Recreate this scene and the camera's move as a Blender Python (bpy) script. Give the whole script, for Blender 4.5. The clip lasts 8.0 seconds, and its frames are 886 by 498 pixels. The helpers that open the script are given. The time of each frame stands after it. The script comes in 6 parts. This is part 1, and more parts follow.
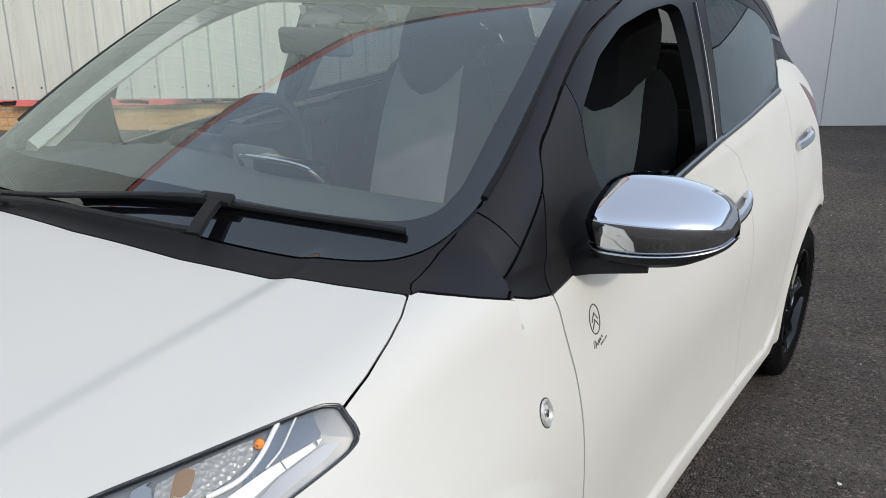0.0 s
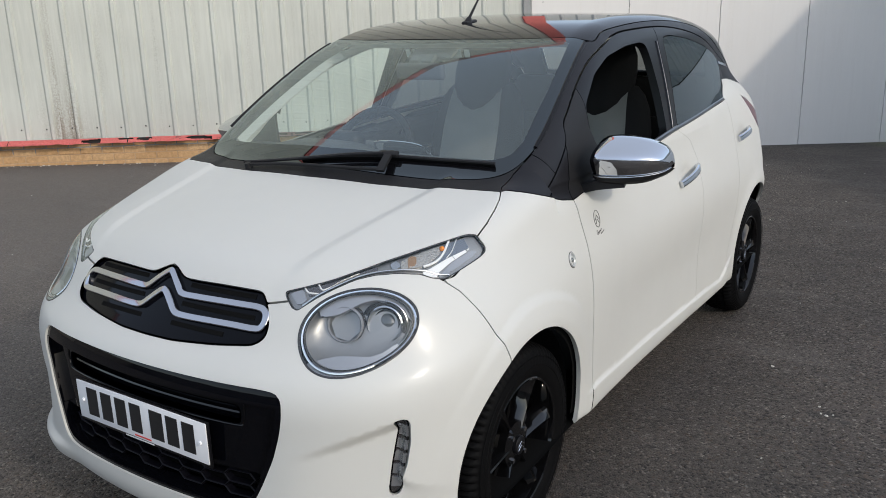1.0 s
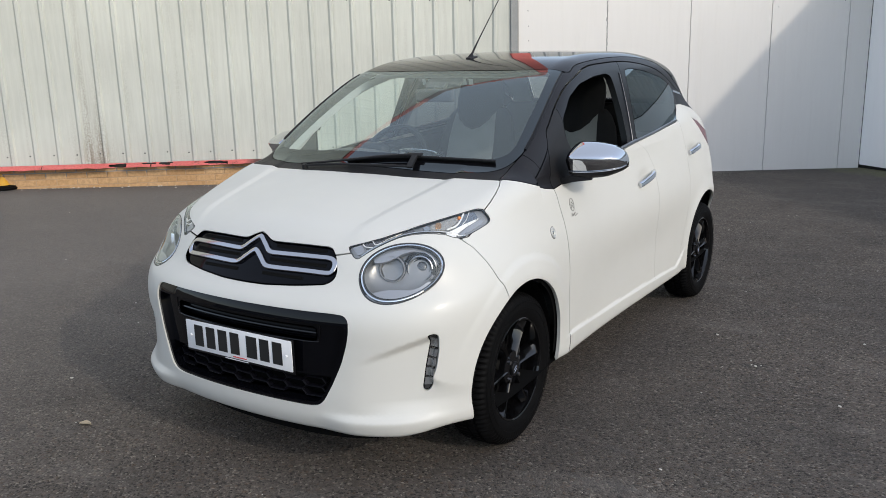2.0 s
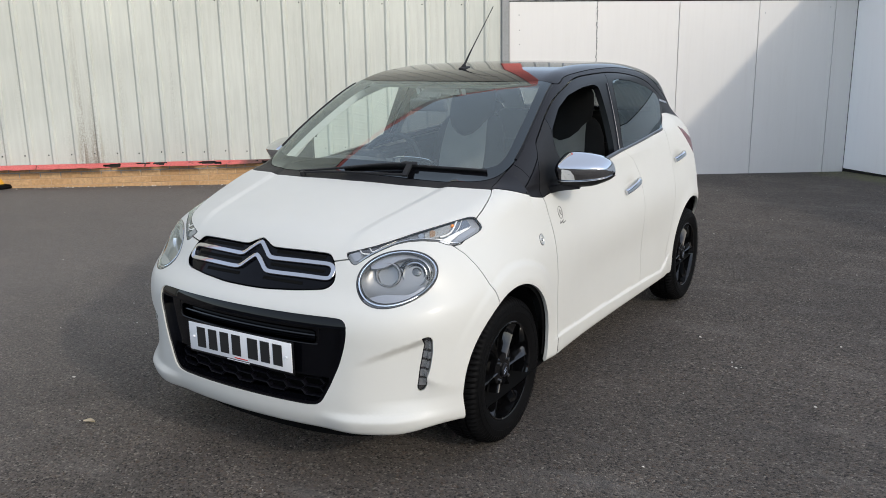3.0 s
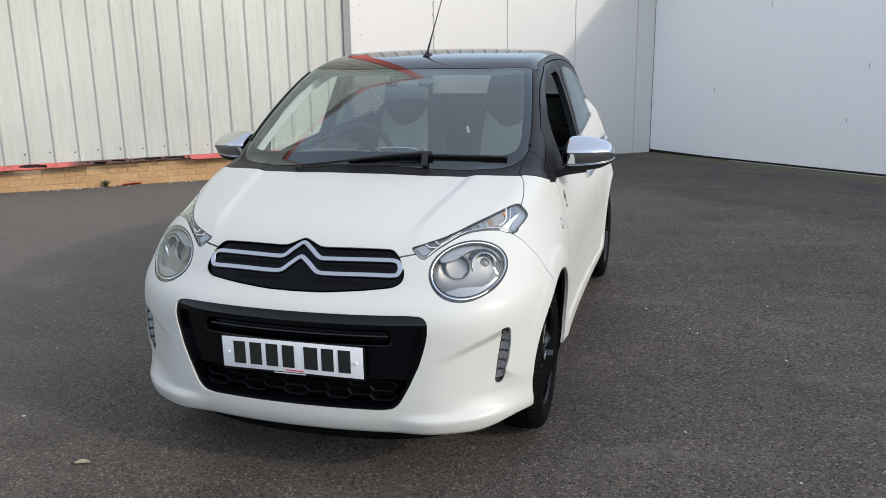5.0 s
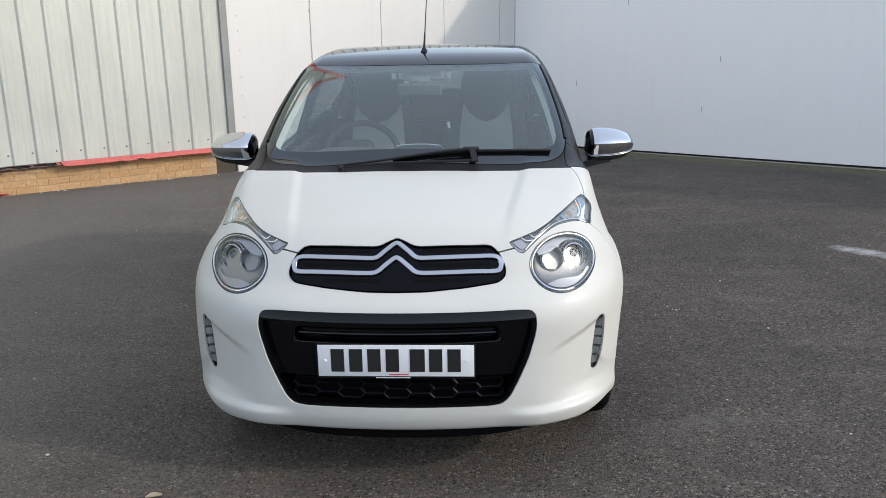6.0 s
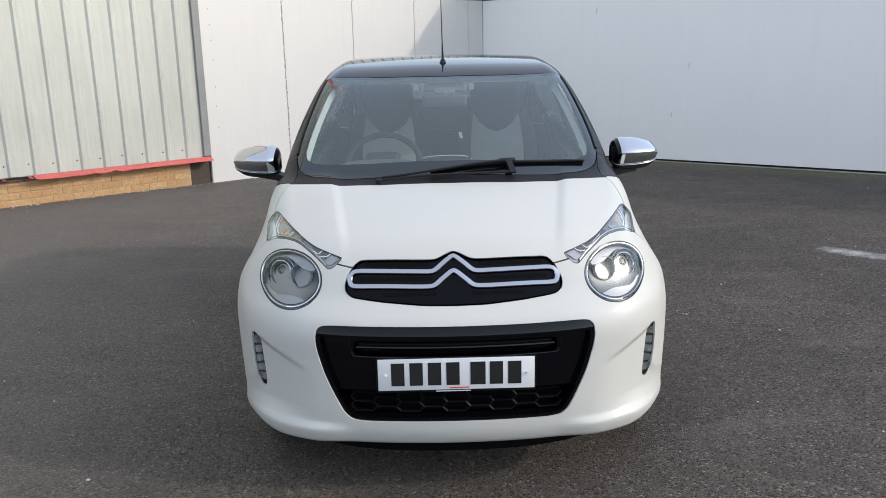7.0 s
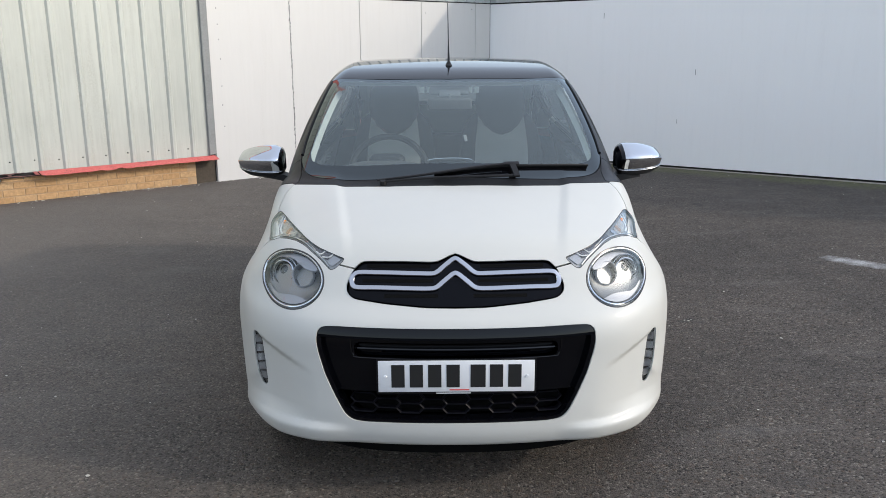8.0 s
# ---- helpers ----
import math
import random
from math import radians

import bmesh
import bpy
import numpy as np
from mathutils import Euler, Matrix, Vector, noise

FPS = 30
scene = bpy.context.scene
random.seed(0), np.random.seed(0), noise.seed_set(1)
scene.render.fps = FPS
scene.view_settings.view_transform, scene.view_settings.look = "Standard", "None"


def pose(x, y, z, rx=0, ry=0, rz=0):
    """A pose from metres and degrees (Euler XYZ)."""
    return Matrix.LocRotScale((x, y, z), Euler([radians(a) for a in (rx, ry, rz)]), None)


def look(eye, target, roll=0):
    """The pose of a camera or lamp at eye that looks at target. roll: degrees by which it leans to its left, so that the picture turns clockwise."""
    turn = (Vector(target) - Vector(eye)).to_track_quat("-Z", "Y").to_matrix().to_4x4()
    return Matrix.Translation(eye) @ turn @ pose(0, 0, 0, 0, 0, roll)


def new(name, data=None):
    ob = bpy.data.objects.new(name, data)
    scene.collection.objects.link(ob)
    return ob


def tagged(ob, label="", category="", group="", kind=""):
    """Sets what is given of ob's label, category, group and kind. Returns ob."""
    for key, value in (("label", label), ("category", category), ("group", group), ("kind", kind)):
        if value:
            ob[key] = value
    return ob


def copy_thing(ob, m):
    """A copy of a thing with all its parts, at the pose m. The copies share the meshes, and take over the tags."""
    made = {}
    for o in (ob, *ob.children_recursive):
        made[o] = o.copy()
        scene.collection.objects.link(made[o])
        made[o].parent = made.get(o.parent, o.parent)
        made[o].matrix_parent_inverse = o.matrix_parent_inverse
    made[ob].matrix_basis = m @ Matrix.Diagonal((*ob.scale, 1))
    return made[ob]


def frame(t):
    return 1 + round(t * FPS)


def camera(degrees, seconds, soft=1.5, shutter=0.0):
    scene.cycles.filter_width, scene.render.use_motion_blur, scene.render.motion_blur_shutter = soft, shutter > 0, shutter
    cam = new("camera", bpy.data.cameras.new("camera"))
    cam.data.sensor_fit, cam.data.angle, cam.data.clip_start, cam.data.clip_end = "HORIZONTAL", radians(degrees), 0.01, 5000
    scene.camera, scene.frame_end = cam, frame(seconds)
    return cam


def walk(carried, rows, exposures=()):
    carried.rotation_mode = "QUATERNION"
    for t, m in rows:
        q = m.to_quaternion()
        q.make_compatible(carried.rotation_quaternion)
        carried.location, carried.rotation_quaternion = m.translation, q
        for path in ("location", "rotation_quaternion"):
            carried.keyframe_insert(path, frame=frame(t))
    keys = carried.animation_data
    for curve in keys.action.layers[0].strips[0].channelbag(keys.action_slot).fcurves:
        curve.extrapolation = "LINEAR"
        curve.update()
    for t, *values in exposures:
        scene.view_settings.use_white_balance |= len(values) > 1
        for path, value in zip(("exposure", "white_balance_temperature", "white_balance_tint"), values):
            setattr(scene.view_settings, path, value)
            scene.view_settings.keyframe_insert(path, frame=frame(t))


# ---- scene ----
cam = camera(56.0, 8.0, soft=0.9)
PATH = [
    (0, (1.276, -0.775, 1.409), (0.231, 0.808, 0.773), 0.0),
    (0.5, (1.508, -1.335, 1.42), (0.438, 0.246, 0.823), -0.8),
    (1, (1.76, -1.859, 1.455), (0.686, -0.262, 0.912), -1.6),
    (1.5, (1.998, -2.297, 1.49), (0.931, -0.682, 0.986), -1.6),
    (1.7, (2.066, -2.459, 1.446), (1.005, -0.829, 0.98), -1.6),
    (2.8, (2.204, -2.728, 1.518), (1.164, -1.084, 1.052), -0.9),
    (3, (2.192, -2.731, 1.519), (1.156, -1.085, 1.051), -1.0),
    (3.5, (2.184, -2.738, 1.514), (1.153, -1.089, 1.045), -1.3),
    (4, (2.072, -2.797, 1.517), (1.122, -1.103, 1.041), -1.6),
    (4.2, (1.937, -2.87, 1.505), (1.062, -1.138, 1.022), -1.3),
    (5.3, (0.932, -3.165, 1.513), (0.539, -1.269, 1.013), -0.9),
    (5.5, (0.726, -3.221, 1.516), (0.434, -1.309, 1.009), -0.8),
    (6, (0.299, -3.241, 1.523), (0.197, -1.309, 1.014), -1.0),
    (6.5, (0.012, -3.217, 1.548), (-0.008, -1.28, 1.051), -1.4),
    (7, (-0.062, -3.247, 1.552), (-0.042, -1.31, 1.055), -1.2),
    (7.5, (-0.057, -3.251, 1.555), (-0.037, -1.314, 1.059), -0.5),
    (8, (-0.057, -3.253, 1.553), (-0.046, -1.314, 1.062), -0.3),
]
walk(cam, [(t, look(eye, target, roll)) for t, eye, target, roll in PATH],
     [(0, 0.61), (0.5, 0.42), (1, 0.48), (1.5, 0.55), (3, 0.67), (4, 0.67), (5.5, 0.76), (8, 0.78)])
# ---- light ----
world = bpy.data.worlds.new("sky")
scene.world = world
world.use_nodes = True
SUN_TO = Vector((1.91, -0.48, 1.0)).normalized()
sky_node = world.node_tree.nodes.new("ShaderNodeTexSky")
sky_node.sky_type, sky_node.sun_disc = "NISHITA", False
sky_node.sun_elevation, sky_node.sun_rotation = math.asin(SUN_TO.z), math.atan2(SUN_TO.x, SUN_TO.y)
sky_node.dust_density, sky_node.ozone_density = 1.0, 1.0
back = world.node_tree.nodes["Background"]
haze = world.node_tree.nodes.new("ShaderNodeMix")
haze.data_type, haze.blend_type = "RGBA", "ADD"
haze.inputs[0].default_value = 1.0
veil = world.node_tree.nodes.new("ShaderNodeValToRGB")
veil.color_ramp.elements[0].position, veil.color_ramp.elements[0].color = 0.0, (2.00, 1.90, 1.78, 1)
veil.color_ramp.elements[1].position, veil.color_ramp.elements[1].color = 1.0, (2.15, 2.10, 2.04, 1)
height = world.node_tree.nodes.new("ShaderNodeSeparateXYZ")
way = world.node_tree.nodes.new("ShaderNodeTexCoord")
world.node_tree.links.new(way.outputs["Generated"], height.inputs[0])
world.node_tree.links.new(height.outputs["Z"], veil.inputs["Fac"])
world.node_tree.links.new(veil.outputs["Color"], haze.inputs[7])
world.node_tree.links.new(sky_node.outputs["Color"], haze.inputs[6])
world.node_tree.links.new(haze.outputs[2], back.inputs["Color"])
back.inputs["Strength"].default_value = 0.150
sun = new("sun", bpy.data.lights.new("sun", "SUN"))
sun.data.energy, sun.data.angle, sun.data.color = 0.90, radians(1.8), (1.0, 0.92, 0.80)
sun.matrix_world = look(SUN_TO * 30, (0, 0, 0))
# ---- the car's shape: x across, y to the rear from the front axle, z up ----
def table(points, soft=0.03):
    """A smooth curve through a few (place, value) pairs, as a fast lookup."""
    xs, ys = np.array(points, float).T
    grid = np.arange(xs[0] - 0.5, xs[-1] + 0.5, 0.004)
    h, d = np.diff(xs), np.diff(ys) / np.diff(xs)
    m = np.r_[d[0], (d[:-1] * h[1:] + d[1:] * h[:-1]) / (h[1:] + h[:-1]), d[-1]]
    k = np.clip(np.searchsorted(xs, grid) - 1, 0, len(h) - 1)
    s = np.clip((grid - xs[k]) / h[k], 0, 1)
    v = ((1 + 2 * s) * (1 - s) ** 2 * ys[k] + s * (1 - s) ** 2 * h[k] * m[k]
         + s * s * (3 - 2 * s) * ys[k + 1] + s * s * (s - 1) * h[k] * m[k + 1])
    v += np.where(grid < xs[0], (grid - xs[0]) * m[0], 0) + np.where(grid > xs[-1], (grid - xs[-1]) * m[-1], 0)
    n = int(3 * soft / 0.004)
    w = np.exp(-0.5 * (np.arange(-n, n + 1) * 0.004 / soft) ** 2)
    v = np.convolve(np.pad(v, n, mode="edge"), w / w.sum(), mode="valid")
    return lambda x: np.interp(x, grid[n:-n], v[n:-n])


def smax(a, b, k):
    h = np.clip(0.5 + 0.5 * (a - b) / k, 0, 1)
    return b + (a - b) * h + k * h * (1 - h)


def smin(a, b, k):
    return -smax(-a, -b, k)


def step(a, b, x):
    s = np.clip((x - a) / (b - a), 0, 1)
    return s * s * (3 - 2 * s)


def bump(x, c, w):
    return np.exp(-(((x - c) / w) ** 2))


nose = table([(0.12, -0.62), (0.2, -0.668), (0.25, -0.69), (0.31, -0.694), (0.4, -0.69), (0.5, -0.686), (0.6, -0.680),
              (0.64, -0.664), (0.70, -0.606), (0.76, -0.568), (0.83, -0.535), (0.9, -0.50)], 0.012)
hood_line = table([(-0.62, 0.755), (-0.54, 0.842), (-0.45, 0.888), (-0.35, 0.917), (-0.2, 0.948), (-0.1, 0.966),
                   (0.0, 0.983), (0.1, 1.001), (0.3, 1.03)], 0.03)
hood_fall = table([(-0.6, 0.21), (-0.5, 0.19), (-0.3, 0.15), (-0.1, 0.105), (0.1, 0.055), (0.3, 0.05)], 0.03)
side_plan = table([(-0.75, 0.775), (-0.4, 0.795), (-0.2, 0.803), (0.0, 0.808), (0.3, 0.802), (0.8, 0.794), (1.4, 0.797),
                   (1.9, 0.806), (2.34, 0.808), (2.6, 0.79), (2.8, 0.75)], 0.05)
side_lean = table([(0.1, -0.05), (0.17, -0.022), (0.24, -0.008), (0.34, -0.004), (0.5, 0.0), (0.62, 0.0), (0.72, -0.010),
                   (0.8, -0.030), (0.9, -0.056), (1.0, -0.084), (1.1, -0.12)], 0.03)
fender_tuck = table([(-0.6, 0.13), (-0.4, 0.12), (-0.26, 0.10), (-0.09, 0.055), (0.1, 0.02), (0.3, 0.0), (0.5, 0.0)], 0.04)
screen_line = table([(-0.2, 0.835), (0.0, 0.965), (0.1, 1.032), (0.3, 1.157), (0.5, 1.268), (0.7, 1.367), (0.9, 1.455)], 0.04)
roof_line = table([(0.4, 1.30), (0.72, 1.380), (0.85, 1.404), (0.98, 1.421), (1.2, 1.441), (1.5, 1.447), (1.9, 1.433),
                   (2.2, 1.40), (2.5, 1.345), (2.8, 1.27)], 0.05)
belt_line = table([(0.0, 0.915), (0.35, 0.935), (0.9, 0.968), (1.3, 0.992), (1.8, 1.035), (2.1, 1.07), (2.6, 1.055)], 0.05)

FRONT_HUB, REAR_HUB = (0.0, 0.286), (2.34, 0.286)


def sill_line(y):
    """The height of the crease along the sills."""
    return 0.310 - 0.030 * (y - 0.4) + 0.55 * np.clip(y - 1.80, 0, 1)


def under_line(y):
    """The height of the underside."""
    return 0.205 + 0.021 * step(-0.2, 0.35, y) - 0.014 * step(0.5, 1.7, y)


def skin(x, y, z):
    """Below 0 inside the car's outer skin."""
    x = np.abs(x)
    # front face
    brow = 0.557 - 0.40 * (0.69 - x)
    blunt = 0.13 * (1 - step(0.31, 0.42, z))
    xl = x + 0.10 * np.clip(0.555 - z, 0.0, 0.19)
    cheek = step(0.0, 0.03, brow - z) * step(0.48, 0.685, xl) * (1 - step(0.690 - 0.3 * blunt, 0.714 + blunt, xl)) * step(0.262, 0.335, z)
    lip = 0.021 * (1 - step(0.256, 0.292, z)) * step(0.33, 0.50, x) * (1 - 0.7 * step(0.62, 0.78, x))
    f = nose(z) + 0.22 * x**2 + 0.85 * x**6 + 0.030 * cheek - lip
    front = (f - y) * 0.93
    # flanks
    rf = np.hypot(y - FRONT_HUB[0], z - FRONT_HUB[1])
    rr = np.hypot(y - REAR_HUB[0], z - REAR_HUB[1])
    flare = 0.0085 * (1 - step(0.416, 0.446, rf)) * step(0.30, 0.45, z) * (1 - step(0.20, 0.36, y)) + 0.008 * bump(rf, 0.36, 0.045) + 0.012 * bump(rr, 0.345, 0.045)
    scoop = -0.010 * step(0.45, 0.9, y) * (1 - step(1.6, 2.05, y)) * bump(z, 0.47, 0.13)
    ledge = 0.011 * (1 - step(-0.004, 0.010, z - sill_line(y))) * step(0.33, 0.42, y) * (1 - step(1.86, 1.98, y))
    tuck = fender_tuck(y) * step(0.66, 0.90, z)
    dents = -0.013 * (bump(y, 1.375, 0.075) * bump(z, 0.822, 0.034) + bump(y, 2.18, 0.07) * bump(z, 0.880, 0.032))
    w = dents - 1.2 * np.clip(z - 0.90, 0, 1) ** 2 * step(1.95, 2.5, y) + side_plan(y) + side_lean(z) - tuck + flare + scoop + ledge
    side = x - w
    rear = (y - (2.765 - 0.05 * np.clip(z - 0.75, 0, 1) - 3.0 * np.clip(z - 0.90, 0, 1) ** 2 - 0.10 * x**2 - 0.55 * x**6)) * 0.95
    shoulder = 0.46 - 0.16 * np.clip(0.05 - y, 0, 0.6)
    ridge = 0.0075 * step(-0.030, 0.014, x - shoulder) * (1 - step(-0.36, -0.64, y)) * (1 - step(0.0, 0.24, x - shoulder))
    top = (z - (hood_line(y) - hood_fall(y) * x**2 + ridge)) * 0.95
    cap = z - belt_line(y) - 0.012
    top = np.where(y > 0.25, np.maximum(top, cap), top)
    tub = smax(smax(side, front, 0.10), rear, 0.10)
    tub = smax(tub, smin(top, cap + 0.3 * (1 - step(-0.10, 0.14, y)), 0.02), 0.075)
    tub = smax(tub, (under_line(y) + 0.03 * step(0.6, 0.78, x) * (1 - step(-0.5, -0.2, y))) - z, 0.02)
    # glasshouse
    screen = (z - screen_line(y - 0.335 * x**2)) * 0.86
    roof = z - (roof_line(y) - 0.055 * x**2)
    wg = (0.727 - 0.28 * np.clip(z - 0.97, 0, 1) - 0.19 * np.clip(z - 0.97, 0, 1) ** 2 - 0.10 * np.clip(0.75 - y, 0, 1) ** 2
          - 0.075 * np.clip(y - 1.5, 0, 2) ** 2)
    hatch = (y - (2.71 - 0.62 * (z - 1.0) - 0.16 * x**2)) * 0.85
    cabin = smax(smax(screen, roof, 0.05), smax(x - wg, hatch, 0.09), 0.085)
    cabin = smax(cabin, 0.88 - z, 0.01)
    return smin(tub, cabin, 0.018 + 0.075 * step(2.05, 2.35, y))


def slope(p, e=0.0015):
    g = np.empty_like(p)
    for i in range(3):
        q = np.zeros(3)
        q[i] = e
        g[:, i] = (skin(*(p + q).T) - skin(*(p - q).T)) / (2 * e)
    return g


def settle(p, depth=0.0, rounds=4, most=0.012):
    """Points moved on to the skin (or depth below it), and the outward normals there."""
    for _ in range(rounds):
        g = slope(p)
        d = (skin(*p.T) + depth)[:, None] * g / np.maximum((g**2).sum(1), 0.05)[:, None]
        p = p - np.clip(d, -most, most)
    g = slope(p)
    return p, g / np.maximum(np.linalg.norm(g, axis=1), 1e-6)[:, None]


def cast(start, way, reach, depth=0.0):
    """Where rays first meet the skin: starts (n, 3), one way, how far to look."""
    start, way = np.atleast_2d(np.array(start, float)), np.array(way, float)
    ts = np.arange(0, reach, 0.004)
    t = np.full(len(start), reach)
    for i, s in enumerate(start):
        v = skin(*(s + ts[:, None] * way).T) + depth
        k = np.argmax(v < 0)
        if v[k] < 0:
            t[i] = ts[k] - (0.004 * v[k] / (v[k] - v[k - 1]) if k else 0)
    return settle(start + t[:, None] * way, depth)


def on_front(xz, depth=0.0):
    return cast([(x, -1.0, z) for x, z in xz], (0, 1, 0), 1.2, depth)


def on_side(yz, depth=0.0):
    return cast([(1.0, y, z) for y, z in yz], (-1, 0, 0), 0.9, depth)


def on_top(xy, depth=0.0):
    return cast([(x, y, 1.6) for x, y in xy], (0, 0, -1), 1.4, depth)


def nets(field, lo, hi, h):
    """The surface field = 0 as (points, quads), by surface nets."""
    n = [int(round((b - a) / h)) + 1 for a, b in zip(lo, hi)]
    ax = [a + h * np.arange(k) for a, k in zip(lo, n)]
    v = np.empty(n, np.float32)
    Y, Z = np.meshgrid(ax[1], ax[2], indexing="ij")
    for i, x in enumerate(ax[0]):
        v[i] = field(np.full(Y.shape, x), Y, Z)
    inside = v < 0
    count = np.zeros([k - 1 for k in n], np.int8)
    for a in (0, 1):
        for b in (0, 1):
            for c in (0, 1):
                count += inside[a : n[0] - 1 + a, b : n[1] - 1 + b, c : n[2] - 1 + c]
    cells = np.argwhere((count > 0) & (count < 8))
    ids = np.full(count.shape, -1, np.int64)
    ids[tuple(cells.T)] = np.arange(len(cells))
    pts = np.array(lo) + (cells + 0.5) * h
    quads = []
    for a in range(3):
        b, c = (a + 1) % 3, (a + 2) % 3
        one = [slice(None)] * 3
        two = [slice(None)] * 3
        one[a], two[a] = slice(0, n[a] - 1), slice(1, n[a])
        s0, s1 = inside[tuple(one)], inside[tuple(two)]
        e = np.argwhere(s0 != s1)
        e = e[(e[:, b] > 0) & (e[:, c] > 0) & (e[:, b] < n[b] - 1) & (e[:, c] < n[c] - 1)]
        q = []
        for db, dc in ((-1, -1), (0, -1), (0, 0), (-1, 0)):
            k = e.copy()
            k[:, b] += db
            k[:, c] += dc
            q.append(ids[tuple(k.T)])
        q = np.array(q).T
        flip = ~s0[tuple(e.T)]
        q[flip] = q[flip][:, ::-1]
        quads.append(q)
    return pts, np.concatenate(quads)
# ---- builders ----
def link(name, me, mat=None, parent=None, label="", smooth=True):
    if mat:
        me.materials.append(mat)
    me.polygons.foreach_set("use_smooth", [smooth] * len(me.polygons))
    ob = new(name, me)
    ob.parent = parent
    return tagged(ob, label)


def solid(name, verts, faces, mat, parent=None, label="", smooth=True, sharp=35):
    """One mesh object from points and faces; edges past the angle stay sharp."""
    me = bpy.data.meshes.new(name)
    me.from_pydata([tuple(map(float, v)) for v in verts], [], [tuple(int(i) for i in f) for f in faces])
    ob = link(name, me, mat, parent, label, smooth)
    if smooth:
        me.set_sharp_from_angle(angle=radians(sharp))
    return ob


def part(name, bm, mat, parent=None, label="", smooth=True, sharp=35):
    me = bpy.data.meshes.new(name)
    bmesh.ops.recalc_face_normals(bm, faces=bm.faces[:])
    bm.to_mesh(me)
    bm.free()
    ob = link(name, me, mat, parent, label, smooth)
    if smooth:
        me.set_sharp_from_angle(angle=radians(sharp))
    return ob


def thing(name, label, category, at=(0, 0, 0), group="", turn=0):
    ob = new(name)
    ob.matrix_world = pose(*at, 0, 0, turn)
    return tagged(ob, label, category, group)


def block(bm, centre, size, m=None, bevel=0.0, segments=2):
    got = bmesh.ops.create_cube(bm, size=1.0)["verts"]
    bmesh.ops.scale(bm, vec=size, verts=got)
    if bevel:
        edges = list({e for v in got for e in v.link_edges})
        r = bmesh.ops.bevel(bm, geom=edges, offset=bevel, segments=segments, profile=0.5, affect="EDGES")
        got = list({v for f in r["faces"] for v in f.verts} | {v for v in got if v.is_valid})
    bmesh.ops.transform(bm, matrix=Matrix.Translation(centre) @ (m or Matrix()), verts=got)
    return got


def rod(bm, a, b, r, r2=None, seg=16):
    a, b = Vector(a), Vector(b)
    m = Matrix.Translation((a + b) / 2) @ (b - a).to_track_quat("Z", "Y").to_matrix().to_4x4()
    return bmesh.ops.create_cone(bm, cap_ends=True, segments=seg, radius1=r, radius2=r if r2 is None else r2, depth=(b - a).length, matrix=m)["verts"]


def sweep(path, ups, profile, closed=False, caps=True):
    """A profile of (across, out) pairs drawn along a path; ups: the way out at each point."""
    p, u = np.array(path, float), np.array(ups, float)
    n, k = len(p), len(profile)
    t = np.roll(p, -1, 0) - np.roll(p, 1, 0) if closed else np.gradient(p, axis=0)
    t /= np.maximum(np.linalg.norm(t, axis=1), 1e-9)[:, None]
    u = u - (u * t).sum(1)[:, None] * t
    u /= np.maximum(np.linalg.norm(u, axis=1), 1e-9)[:, None]
    b = np.cross(t, u)
    verts = [p[i] + a * b[i] + o * u[i] for i in range(n) for a, o in profile]
    faces = [(i * k + j, i * k + (j + 1) % k, (i + 1) % n * k + (j + 1) % k, (i + 1) % n * k + j)
             for i in range(n if closed else n - 1) for j in range(k)]
    if caps and not closed:
        faces += [tuple(range(k))[::-1], tuple((n - 1) * k + j for j in range(k))]
    return verts, faces


def lathe(profile, seg=64, wave=None):
    """A profile of (radius, x) pairs turned about the x axis; wave(i, j) adds to the radius."""
    verts, faces, k = [], [], len(profile)
    for i in range(seg):
        a = 2 * math.pi * i / seg
        for j, (r, x) in enumerate(profile):
            q = r + (wave(i, j) if wave else 0)
            verts.append((x, q * math.cos(a), q * math.sin(a)))
    for i in range(seg):
        for j in range(k - 1):
            faces.append((i * k + j, (i + 1) % seg * k + j, (i + 1) % seg * k + j + 1, i * k + j + 1))
    return verts, faces


def smooth_path(points, n, closed=False):
    """n points on a smooth line through the given ones."""
    p = np.array(points, float)
    q = np.vstack([p[-1], p, p[0], p[1]]) if closed else np.vstack([2 * p[0] - p[1], p, 2 * p[-1] - p[-2]])
    out, m = [], len(p) if closed else len(p) - 1
    for s in np.linspace(0, m, n, endpoint=not closed):
        i = min(int(s), m - 1)
        t = s - i
        a, b, c, d = q[i], q[i + 1], q[i + 2], q[i + 3]
        out.append(0.5 * (2 * b + (c - a) * t + (2 * a - 5 * b + 4 * c - d) * t * t + (3 * b - a - 3 * c + d) * t**3))
    return np.array(out)


def within(poly, u, v):
    """Signed distance to a polygon, below 0 inside."""
    q = np.array(poly, float)
    d = np.full(len(u), 1e9)
    odd = np.zeros(len(u), bool)
    for (ax, ay), (bx, by) in zip(q, np.roll(q, -1, 0)):
        ex, ey = bx - ax, by - ay
        t = np.clip(((u - ax) * ex + (v - ay) * ey) / (ex * ex + ey * ey + 1e-12), 0, 1)
        d = np.minimum(d, np.hypot(u - ax - t * ex, v - ay - t * ey))
        if abs(ey) > 1e-9:
            odd ^= ((ay > v) != (by > v)) & (u < ax + (v - ay) * ex / ey)
    return np.where(odd, -d, d)


